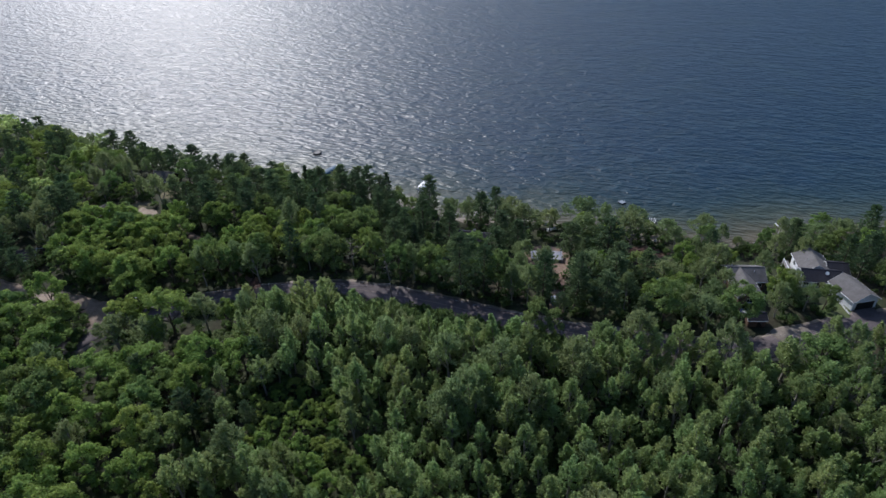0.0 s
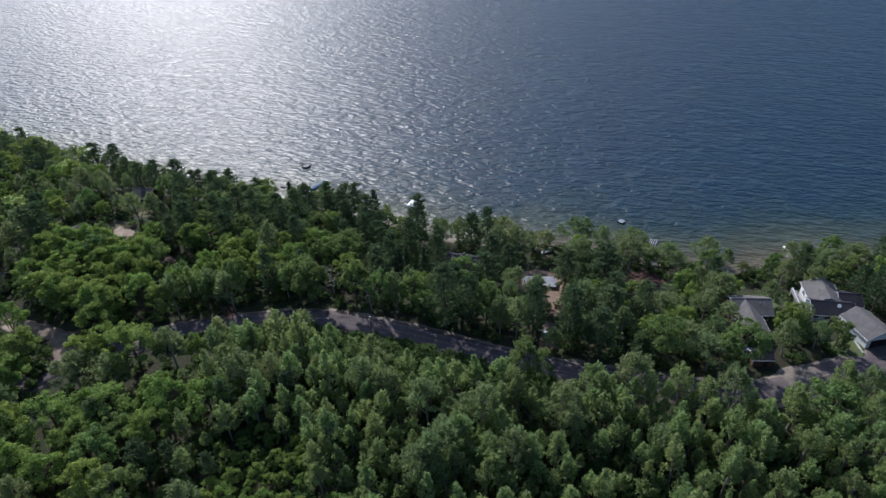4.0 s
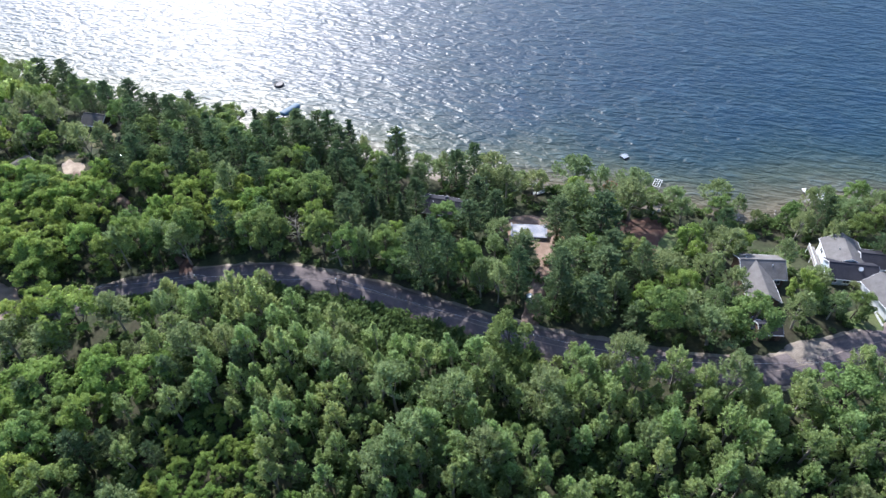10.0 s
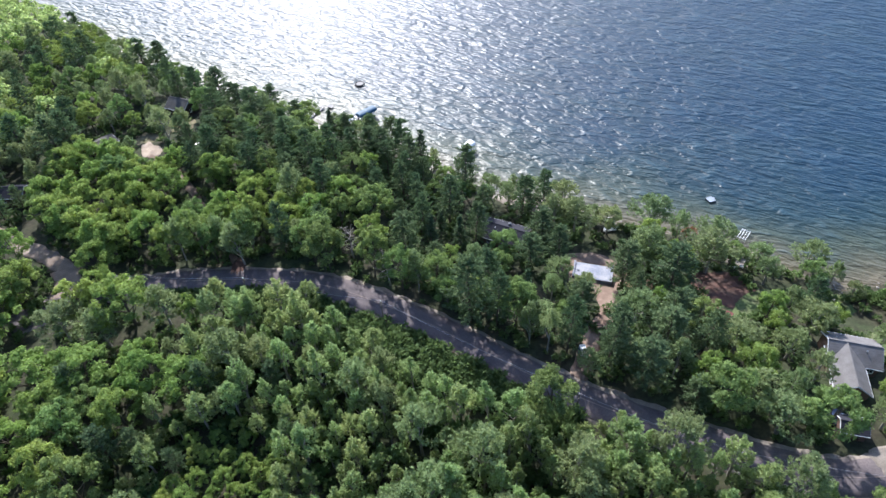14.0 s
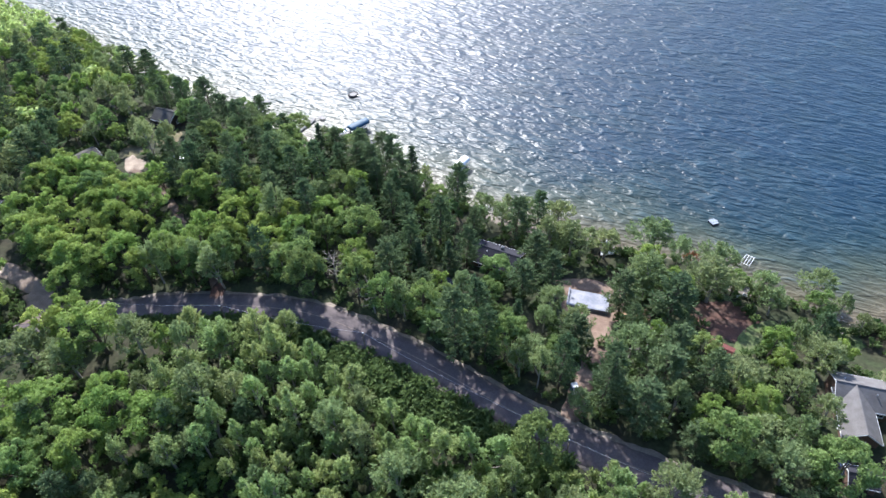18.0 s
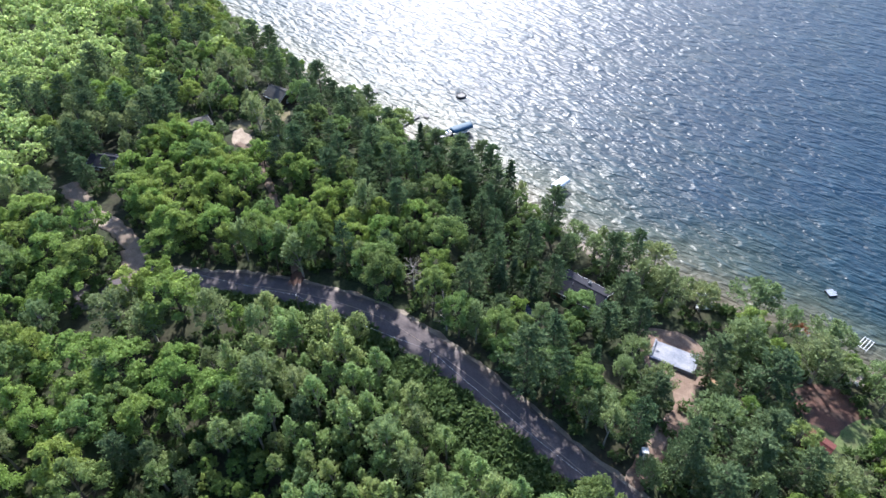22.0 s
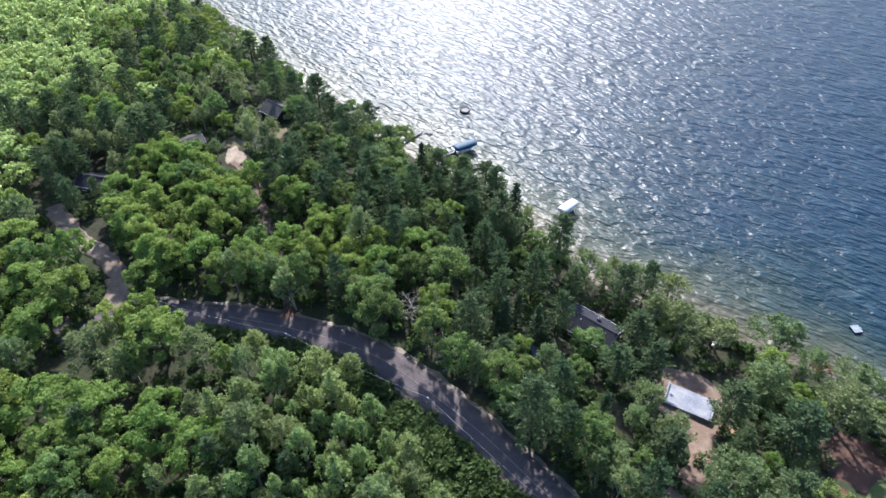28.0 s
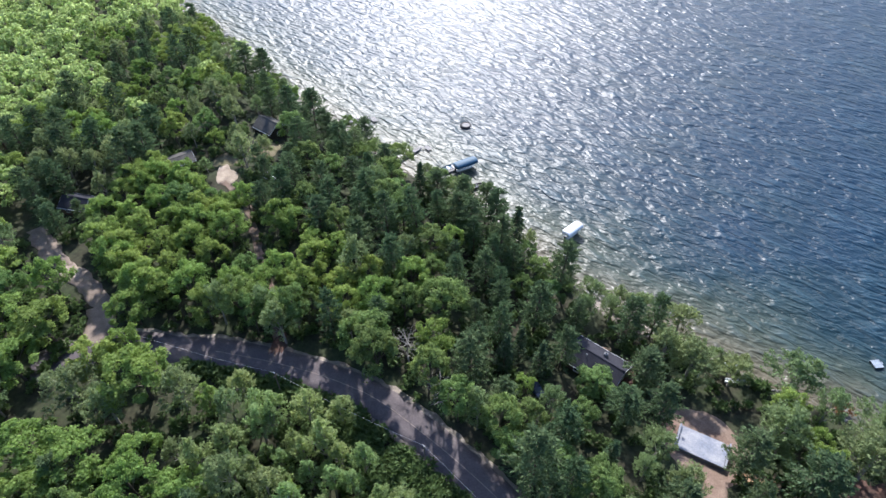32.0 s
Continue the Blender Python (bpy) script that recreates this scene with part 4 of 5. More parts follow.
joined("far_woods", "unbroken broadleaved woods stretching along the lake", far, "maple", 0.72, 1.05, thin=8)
south = scatter(41, -150, 130, -70, 33, 6.2, lambda x, y: y < 30)
joined("south_woods", "broadleaved woods going on inland from the aspen stand", south, "maple", 0.7, 1.0, thin=14)
floor_brush = []
rng_b = np.random.default_rng(31)
bx, by = rng_b.uniform(-150, 90, 5400), rng_b.uniform(30, 160, 5400)
keep = (dist_to(ROAD[3:], bx, by) > 4.6) & (dist_to(GRAVEL, bx, by) > 3.4) & (inland(bx, by) > 1.0)
for qx, qy in zip(bx[keep], by[keep]):
    if all((qx - cx) ** 2 + (qy - cy) ** 2 > cr * cr for cx, cy, cr in CLEAR):
        floor_brush.append((float(qx), float(qy)))
bx, by = rng_b.uniform(-88, 6, 2600), rng_b.uniform(80, 99, 2600)
for qx, qy in zip(bx, by):
    if 3.9 < road_y(qx) - qy < 15 - 7 * abs(qx + 32) / 40:
        floor_brush.append((float(qx), float(qy)))
joined("undergrowth", "low green undergrowth on the forest floor", floor_brush, "shrub", 0.3, 0.8, thin=10)


# ---- bare soil, lawns and drives, each laid a little over the forest floor ----
def patch(name, cx, cy, rx, ry, turn, material, label, category, seed=1, lift=0.05, rough_edge=0.16):
    rng = np.random.default_rng(seed)
    n, rings = 40, 9
    a = np.linspace(0, 2 * math.pi, n, endpoint=False)
    edge = 1 + rough_edge * (np.sin(2 * a + rng.uniform(0, 6)) * 0.5 + np.sin(3 * a + rng.uniform(0, 6)) * 0.4 + np.sin(5 * a + rng.uniform(0, 6)) * 0.3) + rng.normal(0, 0.03, n)
    c, s = math.cos(radians(turn)), math.sin(radians(turn))
    v = []
    for k in range(rings + 1):
        q = k / rings
        x, y = np.cos(a) * rx * edge * q, np.sin(a) * ry * edge * q
        X, Y = cx + x * c - y * s, cy + x * s + y * c
        Z = land(X, Y) + (lift + rng.normal(0, 0.02, n) if k < rings else -0.15)
        v.append(np.c_[X, Y, Z])
    v = np.concatenate(v)
    i = np.arange((rings + 1) * n).reshape(rings + 1, n)
    f = np.stack([i[:-1], np.roll(i[:-1], -1, 1), np.roll(i[1:], -1, 1), i[1:]], -1).reshape(-1, 4)[:, ::-1]
    return tagged(new(name, mesh_np(name, v, f, material)), label, category, kind="structure")


patch("bare_soil", 2.2, 127.0, 8.8, 9.0, 10, M_SAND, "dug-over sandy soil round the new foundation", "soil", 1, 0.06)
strip("dirt_drive", [(6.5, 120), (6.9, 112), (5.6, 105.5), (4.8, 98.5), (3.6, 93)], 3.6, 0.09, M_SAND, "rutted sandy drive from the road to the building site", "driveway", 0.3, seed=8)
patch("needle_floor", 30.5, 130.5, 7.5, 7.5, 40, M_REDSOIL, "red-brown needle litter under the pines", "soil", 2)
patch("lawn", 38, 127, 4.0, 9, -30, M_GRASS, "strip of mown grass beside the red shed", "lawn", 3, 0.08)
patch("lawn", 59, 121, 3.0, 6, -20, M_GRASS, "mown lawn beside the grey-roofed house", "lawn", 4, 0.08)
patch("lawn", 52, 133.5, 8, 4.0, 10, M_GRASS, "grassy slope above the shore", "lawn", 5, 0.08)
patch("gravel_drive", 56.8, 92.6, 5.0, 3.2, 30, M_GRAVEL, "pale gravel drive opening onto the road", "driveway", 6, 0.16)
patch("asphalt_drive", 76.5, 100.5, 3.6, 5.0, 10, M_ASPHALT, "dark drive in front of the white garage", "driveway", 7, 0.14)
patch("lawn", 69.5, 102.2, 4.0, 3.4, 20, M_GRASS, "small lawn beside the white garage", "lawn", 8, 0.12)
patch("sand_yard", -126.8, 135.2, 5.2, 2.4, 142, M_PALESAND, "sunlit sandy yard before the log cabin", "yard", 9, 0.08, 0.42)
patch("lawn", -131.5, 140.5, 4.0, 4.5, 0, M_DRYGRASS, "pale grass by the sandy yard", "lawn", 10, 0.06)
patch("lawn", -125.5, 149, 3.4, 5.0, 10, M_DRYGRASS, "pale grass beside the log cabin", "lawn", 11, 0.08)
strip("footpath", [(-126, 133), (-112, 128.5), (-104, 123), (-99, 119), (-90, 113), (-80, 105), (-74, 99.5)], 1.9, 0.07, M_SAND, "narrow sandy path through the maples", "path", 0.25, seed=9)
patch("house_yard", -13.5, 136.0, 4.2, 4.0, 0, M_REDSOIL, "brown bare ground beside the dark-roofed house", "soil", 12)
patch("pebble_beach", -19, 150.2, 11, 2.6, -4, M_GRAVEL, "pale pebbles along the water", "beach", 13, 0.06)
patch("pebble_beach", 33, 143.5, 6, 2.4, -12, M_GRAVEL, "pale pebbles along the water", "beach", 14, 0.06)
# the pool of sunlight on the gravel road, laid on as a pale patch
patch("sun_spot", -129.0, 90.8, 2.8, 2.2, 10, M_PALESAND, "pale patch painted in for the pool of sun on the gravel road", "road", 15, 0.2)
patch("earth_gap", -75, 100.5, 1.7, 3.4, 20, M_REDSOIL, "reddish bare earth beside the road", "soil", 16, 0.14)

# faded centre line on the asphalt
strip("road_line", ROAD[4:], 0.16, 0.175, M_LINE, "faded pale centre line on the asphalt", "road marking", 0.02, seed=10)


# ---- houses ----
def slab_of(corners, thick):
    """A flat plate over four corners, as thick as given downwards."""
    bm = bmesh.new()
    top = [bm.verts.new(c) for c in corners]
    low = [bm.verts.new(Vector(c) - Vector((0, 0, thick))) for c in corners]
    bm.faces.new(top)
    bm.faces.new(low[::-1])
    for i in range(4):
        j = (i + 1) % 4
        bm.faces.new((top[j], top[i], low[i], low[j]))
    bmesh.ops.recalc_face_normals(bm, faces=list(bm.faces))
    return bm


def window(root, m, w, h, frame_mat=None):
    """A window in the local x-z plane, facing -y: frame of four bars, sill and pane."""
    fr = bmesh.new()
    for x0, z0, x1, z1 in ((-w / 2, 0, -w / 2 + 0.08, h), (w / 2 - 0.08, 0, w / 2, h), (-w / 2 + 0.08, 0, w / 2 - 0.08, 0.08), (-w / 2 + 0.08, h - 0.08, w / 2 - 0.08, h), (-0.03, 0.08, 0.03, h - 0.08)):
        b = box(x0, -0.07, z0, x1, 0.02, z1)
        me = bpy.data.meshes.new("tmp")
        b.to_mesh(me)
        b.free()
        fr.from_mesh(me)
        bpy.data.meshes.remove(me)
    fr.transform(m)
    ob = part("window", fr, frame_mat or M_WHITE, root, "white window frame")
    part("pane", box(-w / 2 + 0.08, -0.03, 0.08, w / 2 - 0.08, -0.01, h - 0.08, m=m), M_PANE, ob, "dark window pane")
    part("sill", box(-w / 2 - 0.06, -0.14, -0.06, w / 2 + 0.06, 0.0, -0.005, m=m), frame_mat or M_WHITE, ob)


def gable_block(root, m, long, wide, wall, rise, wall_mat, roof_mat, over=0.4, windows=(), end_windows=0, door_at=None, courses=True, drop=0.6, trim=None):
    """Walls under a gable roof whose ridge runs along the local x axis."""
    t, L, W = 0.2, long / 2, wide / 2
    for sy in (-1, 1):
        part("wall", box(-L, sy * W - (t if sy > 0 else 0), -drop, L, sy * W + (t if sy < 0 else 0), wall, m=m), wall_mat, root)
    for sx in (-1, 1):
        pts = [(-W + t, -drop), (W - t, -drop), (W - t, wall), (0, wall + rise * (W - t) / W), (-W + t, wall)]
        bm = prism(pts, t)
        bm.transform(m @ Matrix.Translation((sx * L - (0 if sx < 0 else t), 0, 0)) @ pose(0, 0, 0, 0, 0, 90) @ Matrix.Translation((0, -t, 0)))
        part("gable_wall", bm, wall_mat, root)
    slope = rise / W
    for sy in (-1, 1):
        e = W + over
        low_z, top_z = wall - over * slope + 0.2, wall + rise + 0.2
        bm = slab_of([(-L - over, sy * e, low_z), (L + over, sy * e, low_z), (L + over, 0, top_z), (-L - over, 0, top_z)], 0.16)
        bm.transform(m)
        roof = part("roof", bm, roof_mat, root)
        if courses:
            rows = max(5, int(math.hypot(e, rise) / 0.42))
            cb = bmesh.new()
            for k in range(rows):
                q0, q1 = k / rows, (k + 1) / rows + 0.02
                ya, yb = sy * e * (1 - q0), sy * e * (1 - min(q1, 1))
                za, zb = low_z + (top_z - low_z) * q0, low_z + (top_z - low_z) * min(q1, 1)
                vs = [cb.verts.new(p) for p in ((-L - over - 0.02, ya, za + 0.035), (L + over + 0.02, ya, za + 0.035), (L + over + 0.02, yb, zb + 0.012), (-L - over - 0.02, yb, zb + 0.012))]
                cb.faces.new(vs if sy < 0 else vs[::-1])
                lip = [cb.verts.new(p) for p in ((-L - over - 0.02, ya, za + 0.005), (L + over + 0.02, ya, za + 0.005))]
                cb.faces.new((lip[0], lip[1], vs[1], vs[0]))
            cb.transform(m)
            part("shingle_course", cb, roof_mat, roof)
        part("gutter", box(-L - over, sy * (e + 0.04) - 0.06, low_z - 0.16, L + over, sy * (e + 0.04) + 0.06, low_z - 0.03, m=m), trim or M_WHITE, root, "" if trim else "white gutter")
    for sx in (-1, 1):
        for sy in (-1, 1):
            a = Vector((sx * (L + over + 0.03), sy * (W + over), wall - over * slope + 0.1))
            b = Vector((sx * (L + over + 0.03), 0, wall + rise + 0.1))
            bm = slab_of([a + Vector((0.03, 0, 0.1)), a + Vector((-0.03, 0, 0.1)), b + Vector((-0.03, 0, 0.1)), b + Vector((0.03, 0, 0.1))], 0.2)
            bm.transform(m)
            part("barge_board", bm, trim or M_WHITE, root, "" if trim else "white barge board")
    part("ridge_cap", box(-L - over, -0.14, wall + rise + 0.17, L + over, 0.14, wall + rise + 0.26, 0.03, m=m), roof_mat, root)
    for side, along, w, h, z in windows:
        turn = pose(0, 0, 0, 0, 0, {"front": 0, "back": 180, "left": -90, "right": 90}[side])
        out = {"front": W, "back": W, "left": L, "right": L}[side]
        window(root, m @ turn @ Matrix.Translation((along, -out, z)), w, h)
    if door_at is not None:
        d = part("door", box(door_at - 0.5, -W - 0.06, 0, door_at + 0.5, -W + 0.02, 2.05, m=m), M_LOG, root, "dark entrance door")
        part("handle", box(door_at + 0.32, -W - 0.12, 1.0, door_at + 0.4, -W - 0.06, 1.06, m=m), M_ALU, d)


def chimney(root, m, x, y, z, h, material):
    c = part("chimney", box(x - 0.35, y - 0.35, z - 1.2, x + 0.35, y + 0.35, z + h, 0.03, m=m), material, root)
    part("flue", rod(m @ Vector((x, y, z + h)), m @ Vector((x, y, z + h + 0.35)), 0.14), M_BLOCK, c)


def vent(root, m, x, y, z):
    part("roof_vent", rod(m @ Vector((x, y, z)), m @ Vector((x, y, z + 0.55)), 0.09), M_ALU, root, "metal roof vent")


ID = Matrix.Identity(4)
hz = gz(51, 110)
house = thing("house", "single-storey house with an L-shaped grey shingle roof", "house", pose(51.6, 113.4, hz, 0, 0, 3))
gable_block(house, ID, 8.4, 6.6, 2.7, 1.9, M_BROWN, M_SHINGLE, windows=[("front", 2.8, 1.4, 1.1, 1.0), ("back", -2, 1.6, 1.2, 0.9), ("back", 2, 1.6, 1.2, 0.9), ("right", 0, 1.2, 1.1, 1.0)], door_at=1.7)
gable_block(house, pose(-1.4, -5.0, 0, 0, 0, 90), 9.4, 5.4, 2.68, 1.84, M_BROWN, M_SHINGLE, windows=[("left", 0, 1.6, 1.2, 0.9), ("back", 2.0, 1.2, 1.1, 1.0)])
vent(house, ID, 1.8, -1.2, 4.0)
vent(house, ID, -3.0, 1.0, 4.1)

hz = gz(69.5, 117)
house = thing("house", "pale blue two-storey house with grey gabled roofs", "house", pose(70.6, 117.0, hz, 0, 0, -3))
gable_block(house, pose(0.0, -1.6, 0), 8.8, 5.6, 3.0, 1.6, M_PALEBLUE, M_DARKSHINGLE, windows=[("front", x, 1.3, 1.2, 1.6) for x in (-3.6, -1.2, 1.2, 3.6)] + [("left", 0, 1.3, 1.2, 1.6)], door_at=0.0)
gable_block(house, pose(-0.2, 3.6, 0, 0, 0, 90), 7.6, 7.0, 3.1, 1.9, M_WHITE, M_SHINGLE, windows=[("back", -1.5, 1.5, 1.3, 1.2), ("back", 1.5, 1.5, 1.3, 1.2), ("right", 0, 2.0, 1.4, 1.0)])
gable_block(house, pose(5.2, 2.8, 0), 4.4, 5.4, 2.8, 1.4, M_PALEBLUE, M_DARKSHINGLE, windows=[("right", 0, 1.3, 1.2, 1.2)])
vent(house, ID, -1.6, 3.0, 4.3)
part("deck", box(-6.0, 0.2, 0.9, -4.6, 7.0, 1.05), M_DECK, house, "small weathered side deck")
for py in (0.4, 3.5, 6.8):
    part("deck_post", box(-5.95, py - 0.06, -0.8, -5.83, py + 0.06, 1.9), M_WHITE, house)
part("deck_rail", box(-5.98, 0.3, 1.9, -5.8, 6.9, 1.98), M_WHITE, house, "white deck rail")

dish = part("satellite_dish", rod((1.2, -2.6, 4.5), (1.1, -2.85, 4.62), 0.42, 0.46, sides=14), M_VINYL, house, "white satellite dish")
part("dish_arm", rod((1.2, -2.5, 4.0), (1.2, -2.6, 4.5), 0.03), M_ALU, dish)

# low white fence beside the garage lawn
fence = thing("fence", "low white board fence beside the garage lawn", "fence", pose(71.7, 105.2, gz(71.7, 103), 0, 0, -85))
for k in range(5):
    part("post", box(k * 1.1 - 0.05, -0.05, -0.4, k * 1.1 + 0.05, 0.05, 0.75), M_WHITE, fence)
for rz in (0.18, 0.48):
    part("board", box(-0.05, -0.09, rz, 4.5, -0.052, rz + 0.16), M_WHITE, fence)

hz = gz(74.8, 106.8)
garage = thing("garage", "white garage with a grey gable roof and a black panel for its open doorway", "garage", pose(74.9, 107.2, hz, 0, 0, -72))
gable_block(garage, ID, 8.0, 6.4, 2.9, 1.8, M_WHITE, M_SHINGLE, windows=[("front", -1.5, 1.0, 0.9, 1.2)])
# black panel on the closed wall, painting the shade inside an open doorway
part("dark_doorway_panel", box(4.0, -2.4, 0, 4.05, 2.4, 2.3), M_BLACK, garage, "black panel standing in for the shaded inside of the doorway")
for gy0, gy1, gz0, gz1 in ((-2.55, -2.4, 0, 2.45), (2.4, 2.55, 0, 2.45), (-2.4, 2.4, 2.3, 2.45)):
    part("door_trim", box(3.98, gy0, gz0, 4.09, gy1, gz1), M_VINYL, garage)

hz = gz(-20, 132)
house = thing("house", "long low house with a dark blue-grey shingle roof under trees", "house", pose(-20.2, 132.0, hz, 0, 0, -8))
gable_block(house, ID, 10.8, 6.8, 2.6, 1.8, M_BROWN, M_DARKSHINGLE, windows=[("back", x, 1.6, 1.3, 0.9) for x in (-3.5, 0, 3.5)] + [("right", 1.2, 1.2, 1.1, 1.0), ("front", -2.5, 1.2, 1.1, 1.0)], door_at=1.5)
chimney(house, ID, 0.9, 1.4, 4.0, 0.7, M_BLOCK)
vent(house, ID, -2.0, -1.0, 4.0)

hz = gz(-131.5, 157)
cabin = thing("log_cabin", "dark log cabin with a grey gable roof in a clearing", "cabin", pose(-131.6, 157.2, hz, 0, 0, -6))
gable_block(cabin, ID, 7.0, 6.0, 2.7, 2.0, M_LOG, M_CABINROOF, windows=[("front", -1.9, 1.1, 1.0, 1.0), ("right", 0, 1.1, 1.0, 1.0)], door_at=0.6)
for k in range(8):
    part("log", rod((-3.62, -3.06, 0.18 + k * 0.33), (3.62, -3.06, 0.18 + k * 0.33), 0.15, sides=6), M_LOG, cabin)
part("porch", box(-4.6, -4.6, -0.1, -2.0, -3.25, 0.12), M_RED, cabin, "red-brown porch floor")

hz = gz(-139.5, 131)
house = thing("house", "low house with a dark grey roof among maples", "house", pose(-139.5, 131.0, hz, 0, 0, 66))
# the darker roof material stands in for tree shade on this roof
gable_block(house, ID, 7.0, 5.4, 2.4, 0.8, M_BROWN, M_CABINROOF, windows=[("front", 1.5, 1.2, 1.0, 1.0)])
hz = gz(-147, 106)
house = thing("cottage", "small dark cottage with white roof edges behind maples", "house", pose(-147.0, 106.0, hz, 0, 0, 18))
gable_block(house, ID, 7.0, 5.2, 2.5, 1.5, M_BROWN, M_DARKSHINGLE, windows=[("front", -1.5, 1.2, 1.0, 1.0), ("front", 1.8, 1.2, 1.0, 1.0)], door_at=0.2)
hz = gz(31, 119)
shed = thing("shed", "red-brown stained wooden shed on the needle floor", "shed", pose(28.9, 118.0, hz, 0, 0, -18))
gable_block(shed, ID, 4.0, 3.4, 2.0, 0.8, M_RED, M_RED, over=0.3, trim=M_RED, windows=[("left", 0, 0.8, 0.7, 1.1)])
part("porch_floor", box(-2.2, -3.4, -0.2, 2.2, -2.08, 0.15), M_DECK, shed, "grey porch floor")
for px in (-2.1, 2.0):
    part("porch_post", box(px, -3.35, 0.15, px + 0.1, -3.25, 1.9), M_LOG, shed)
hz = gz(49.6, 96)
shed = thing("shed", "small shed with a dark blue-grey roof near the road", "shed", pose(49.6, 96.2, hz, 0, 0, 5))
gable_block(shed, ID, 4.0, 3.2, 2.0, 0.9, M_BROWN, M_DARKSHINGLE, over=0.25, door_at=0.6)
hz = gz(-192, 188)
house = thing("lake_house", "distant white lakeside cottage among pines", "house", pose(-194.5, 187.5, hz, 0, 0, -20))
gable_block(house, ID, 6.0, 5.0, 2.4, 1.3, M_WHITE, M_SHINGLE, windows=[("front", 1.2, 1.2, 1.0, 1.0)])

# ---- the building site ----
site = thing("foundation", "new pale concrete floor with low block walls on three sides", "foundation", pose(2.3, 125.9, 4.45, 0, 0, 3))
part("floor_slab", box(-4.1, -2.5, -0.5, 4.1, 2.2, 0.0, 0.02), M_CONCRETE, site, "smooth pale concrete floor")
for wn_, (x0, y0, x1, y1, zt) in {"front_wall": (-4.4, -2.9, 4.4, -2.55, 0.45), "left_wall": (-4.4, -2.55, -4.15, 2.2, 0.40), "right_wall": (4.15, -2.55, 4.4, 2.2, 0.55)}.items():
    w_ob = part("block_wall", box(x0, y0, -1.1, x1, y1, zt - 0.14, 0.02), M_BLOCK, site, "dark grey block wall")
    part("wall_cap", box(x0 - 0.04, y0 - 0.04, zt - 0.136, x1 + 0.04, y1 + 0.04, zt, 0.01), M_CONCRETE, w_ob, "pale concrete wall top")
part("footing", box(-4.7, -3.2, -1.5, 4.7, -2.9, -0.75), M_CONCRETE, site)
for bx_ in (2.9, 3.6):
    part("timber_brace", rod((4.15, 2.2, 0.5), (bx_, 1.5, 0.03), 0.05, sides=4), M_TAN, site, "raw timber brace")
for i, (lx, ly, lw, lh, lr) in enumerate([(11.2, 124.2, 1.6, 0.7, 20), (12.9, 124.9, 1.2, 0.5, 50), (15.0, 126.1, 1.8, 0.4, 80)]):
    st = thing("lumber_stack", "stack of raw tan boards on the bare soil", "lumber", pose(lx, ly, gz(lx, ly) + 0.08, 0, 0, lr), "lumber at the building site")
    for k in range(int(lh / 0.1)):
        part("board", box(-1.3, -lw / 2 + 0.04 * (k % 2), k * 0.1, 1.3 - 0.05 * (k % 3), lw / 2, k * 0.1 + 0.08), M_TAN, st)
hz = gz(4.0, 99.8)
toilet = thing("portable_toilet", "white and blue portable toilet beside the dirt drive", "toilet", pose(3.6, 99.2, hz + 0.1, 0, 0, 25))
part("body", box(-0.55, -0.55, 0.0, 0.55, 0.55, 2.05, 0.04), M_BLUE, toilet)
part("roof", box(-0.6, -0.6, 2.05, 0.6, 0.6, 2.3, 0.12), M_VINYL, toilet, "white domed roof")
part("door", box(-0.38, -0.6, 0.1, 0.38, -0.55, 1.95), M_VINYL, toilet)


# ---- by the water ----
def dock(x, y, turn, long, wide, z=0.55, end=None, label="grey plank dock on posts reaching into the lake"):
    d = thing("dock", label, "dock", pose(x, y, z, 0, 0, turn))
    n = int(long / 0.3)
    for k in range(n):
        part("plank", box(k * 0.3 + 0.01, -wide / 2, -0.06, k * 0.3 + 0.27, wide / 2, 0.0), M_DECK, d)
    if end:
        for k in range(int(end / 0.3)):
            part("plank", box(long + 0.02, -wide / 2 - k * 0.3 - 0.29, -0.06, long + 1.6, -wide / 2 - k * 0.3, 0.0), M_DECK, d)
    for s in (-1, 1):
        part("beam", box(0, s * wide / 2 - 0.06, -0.2, long, s * wide / 2 + 0.0, -0.062), M_DECK, d)
        for k in np.arange(0.4, long, 2.4):
            part("post", rod((k, s * (wide / 2 + 0.06), -2.2), (k, s * (wide / 2 + 0.06), 0.35), 0.05, sides=6), M_ALU, d)
    return d


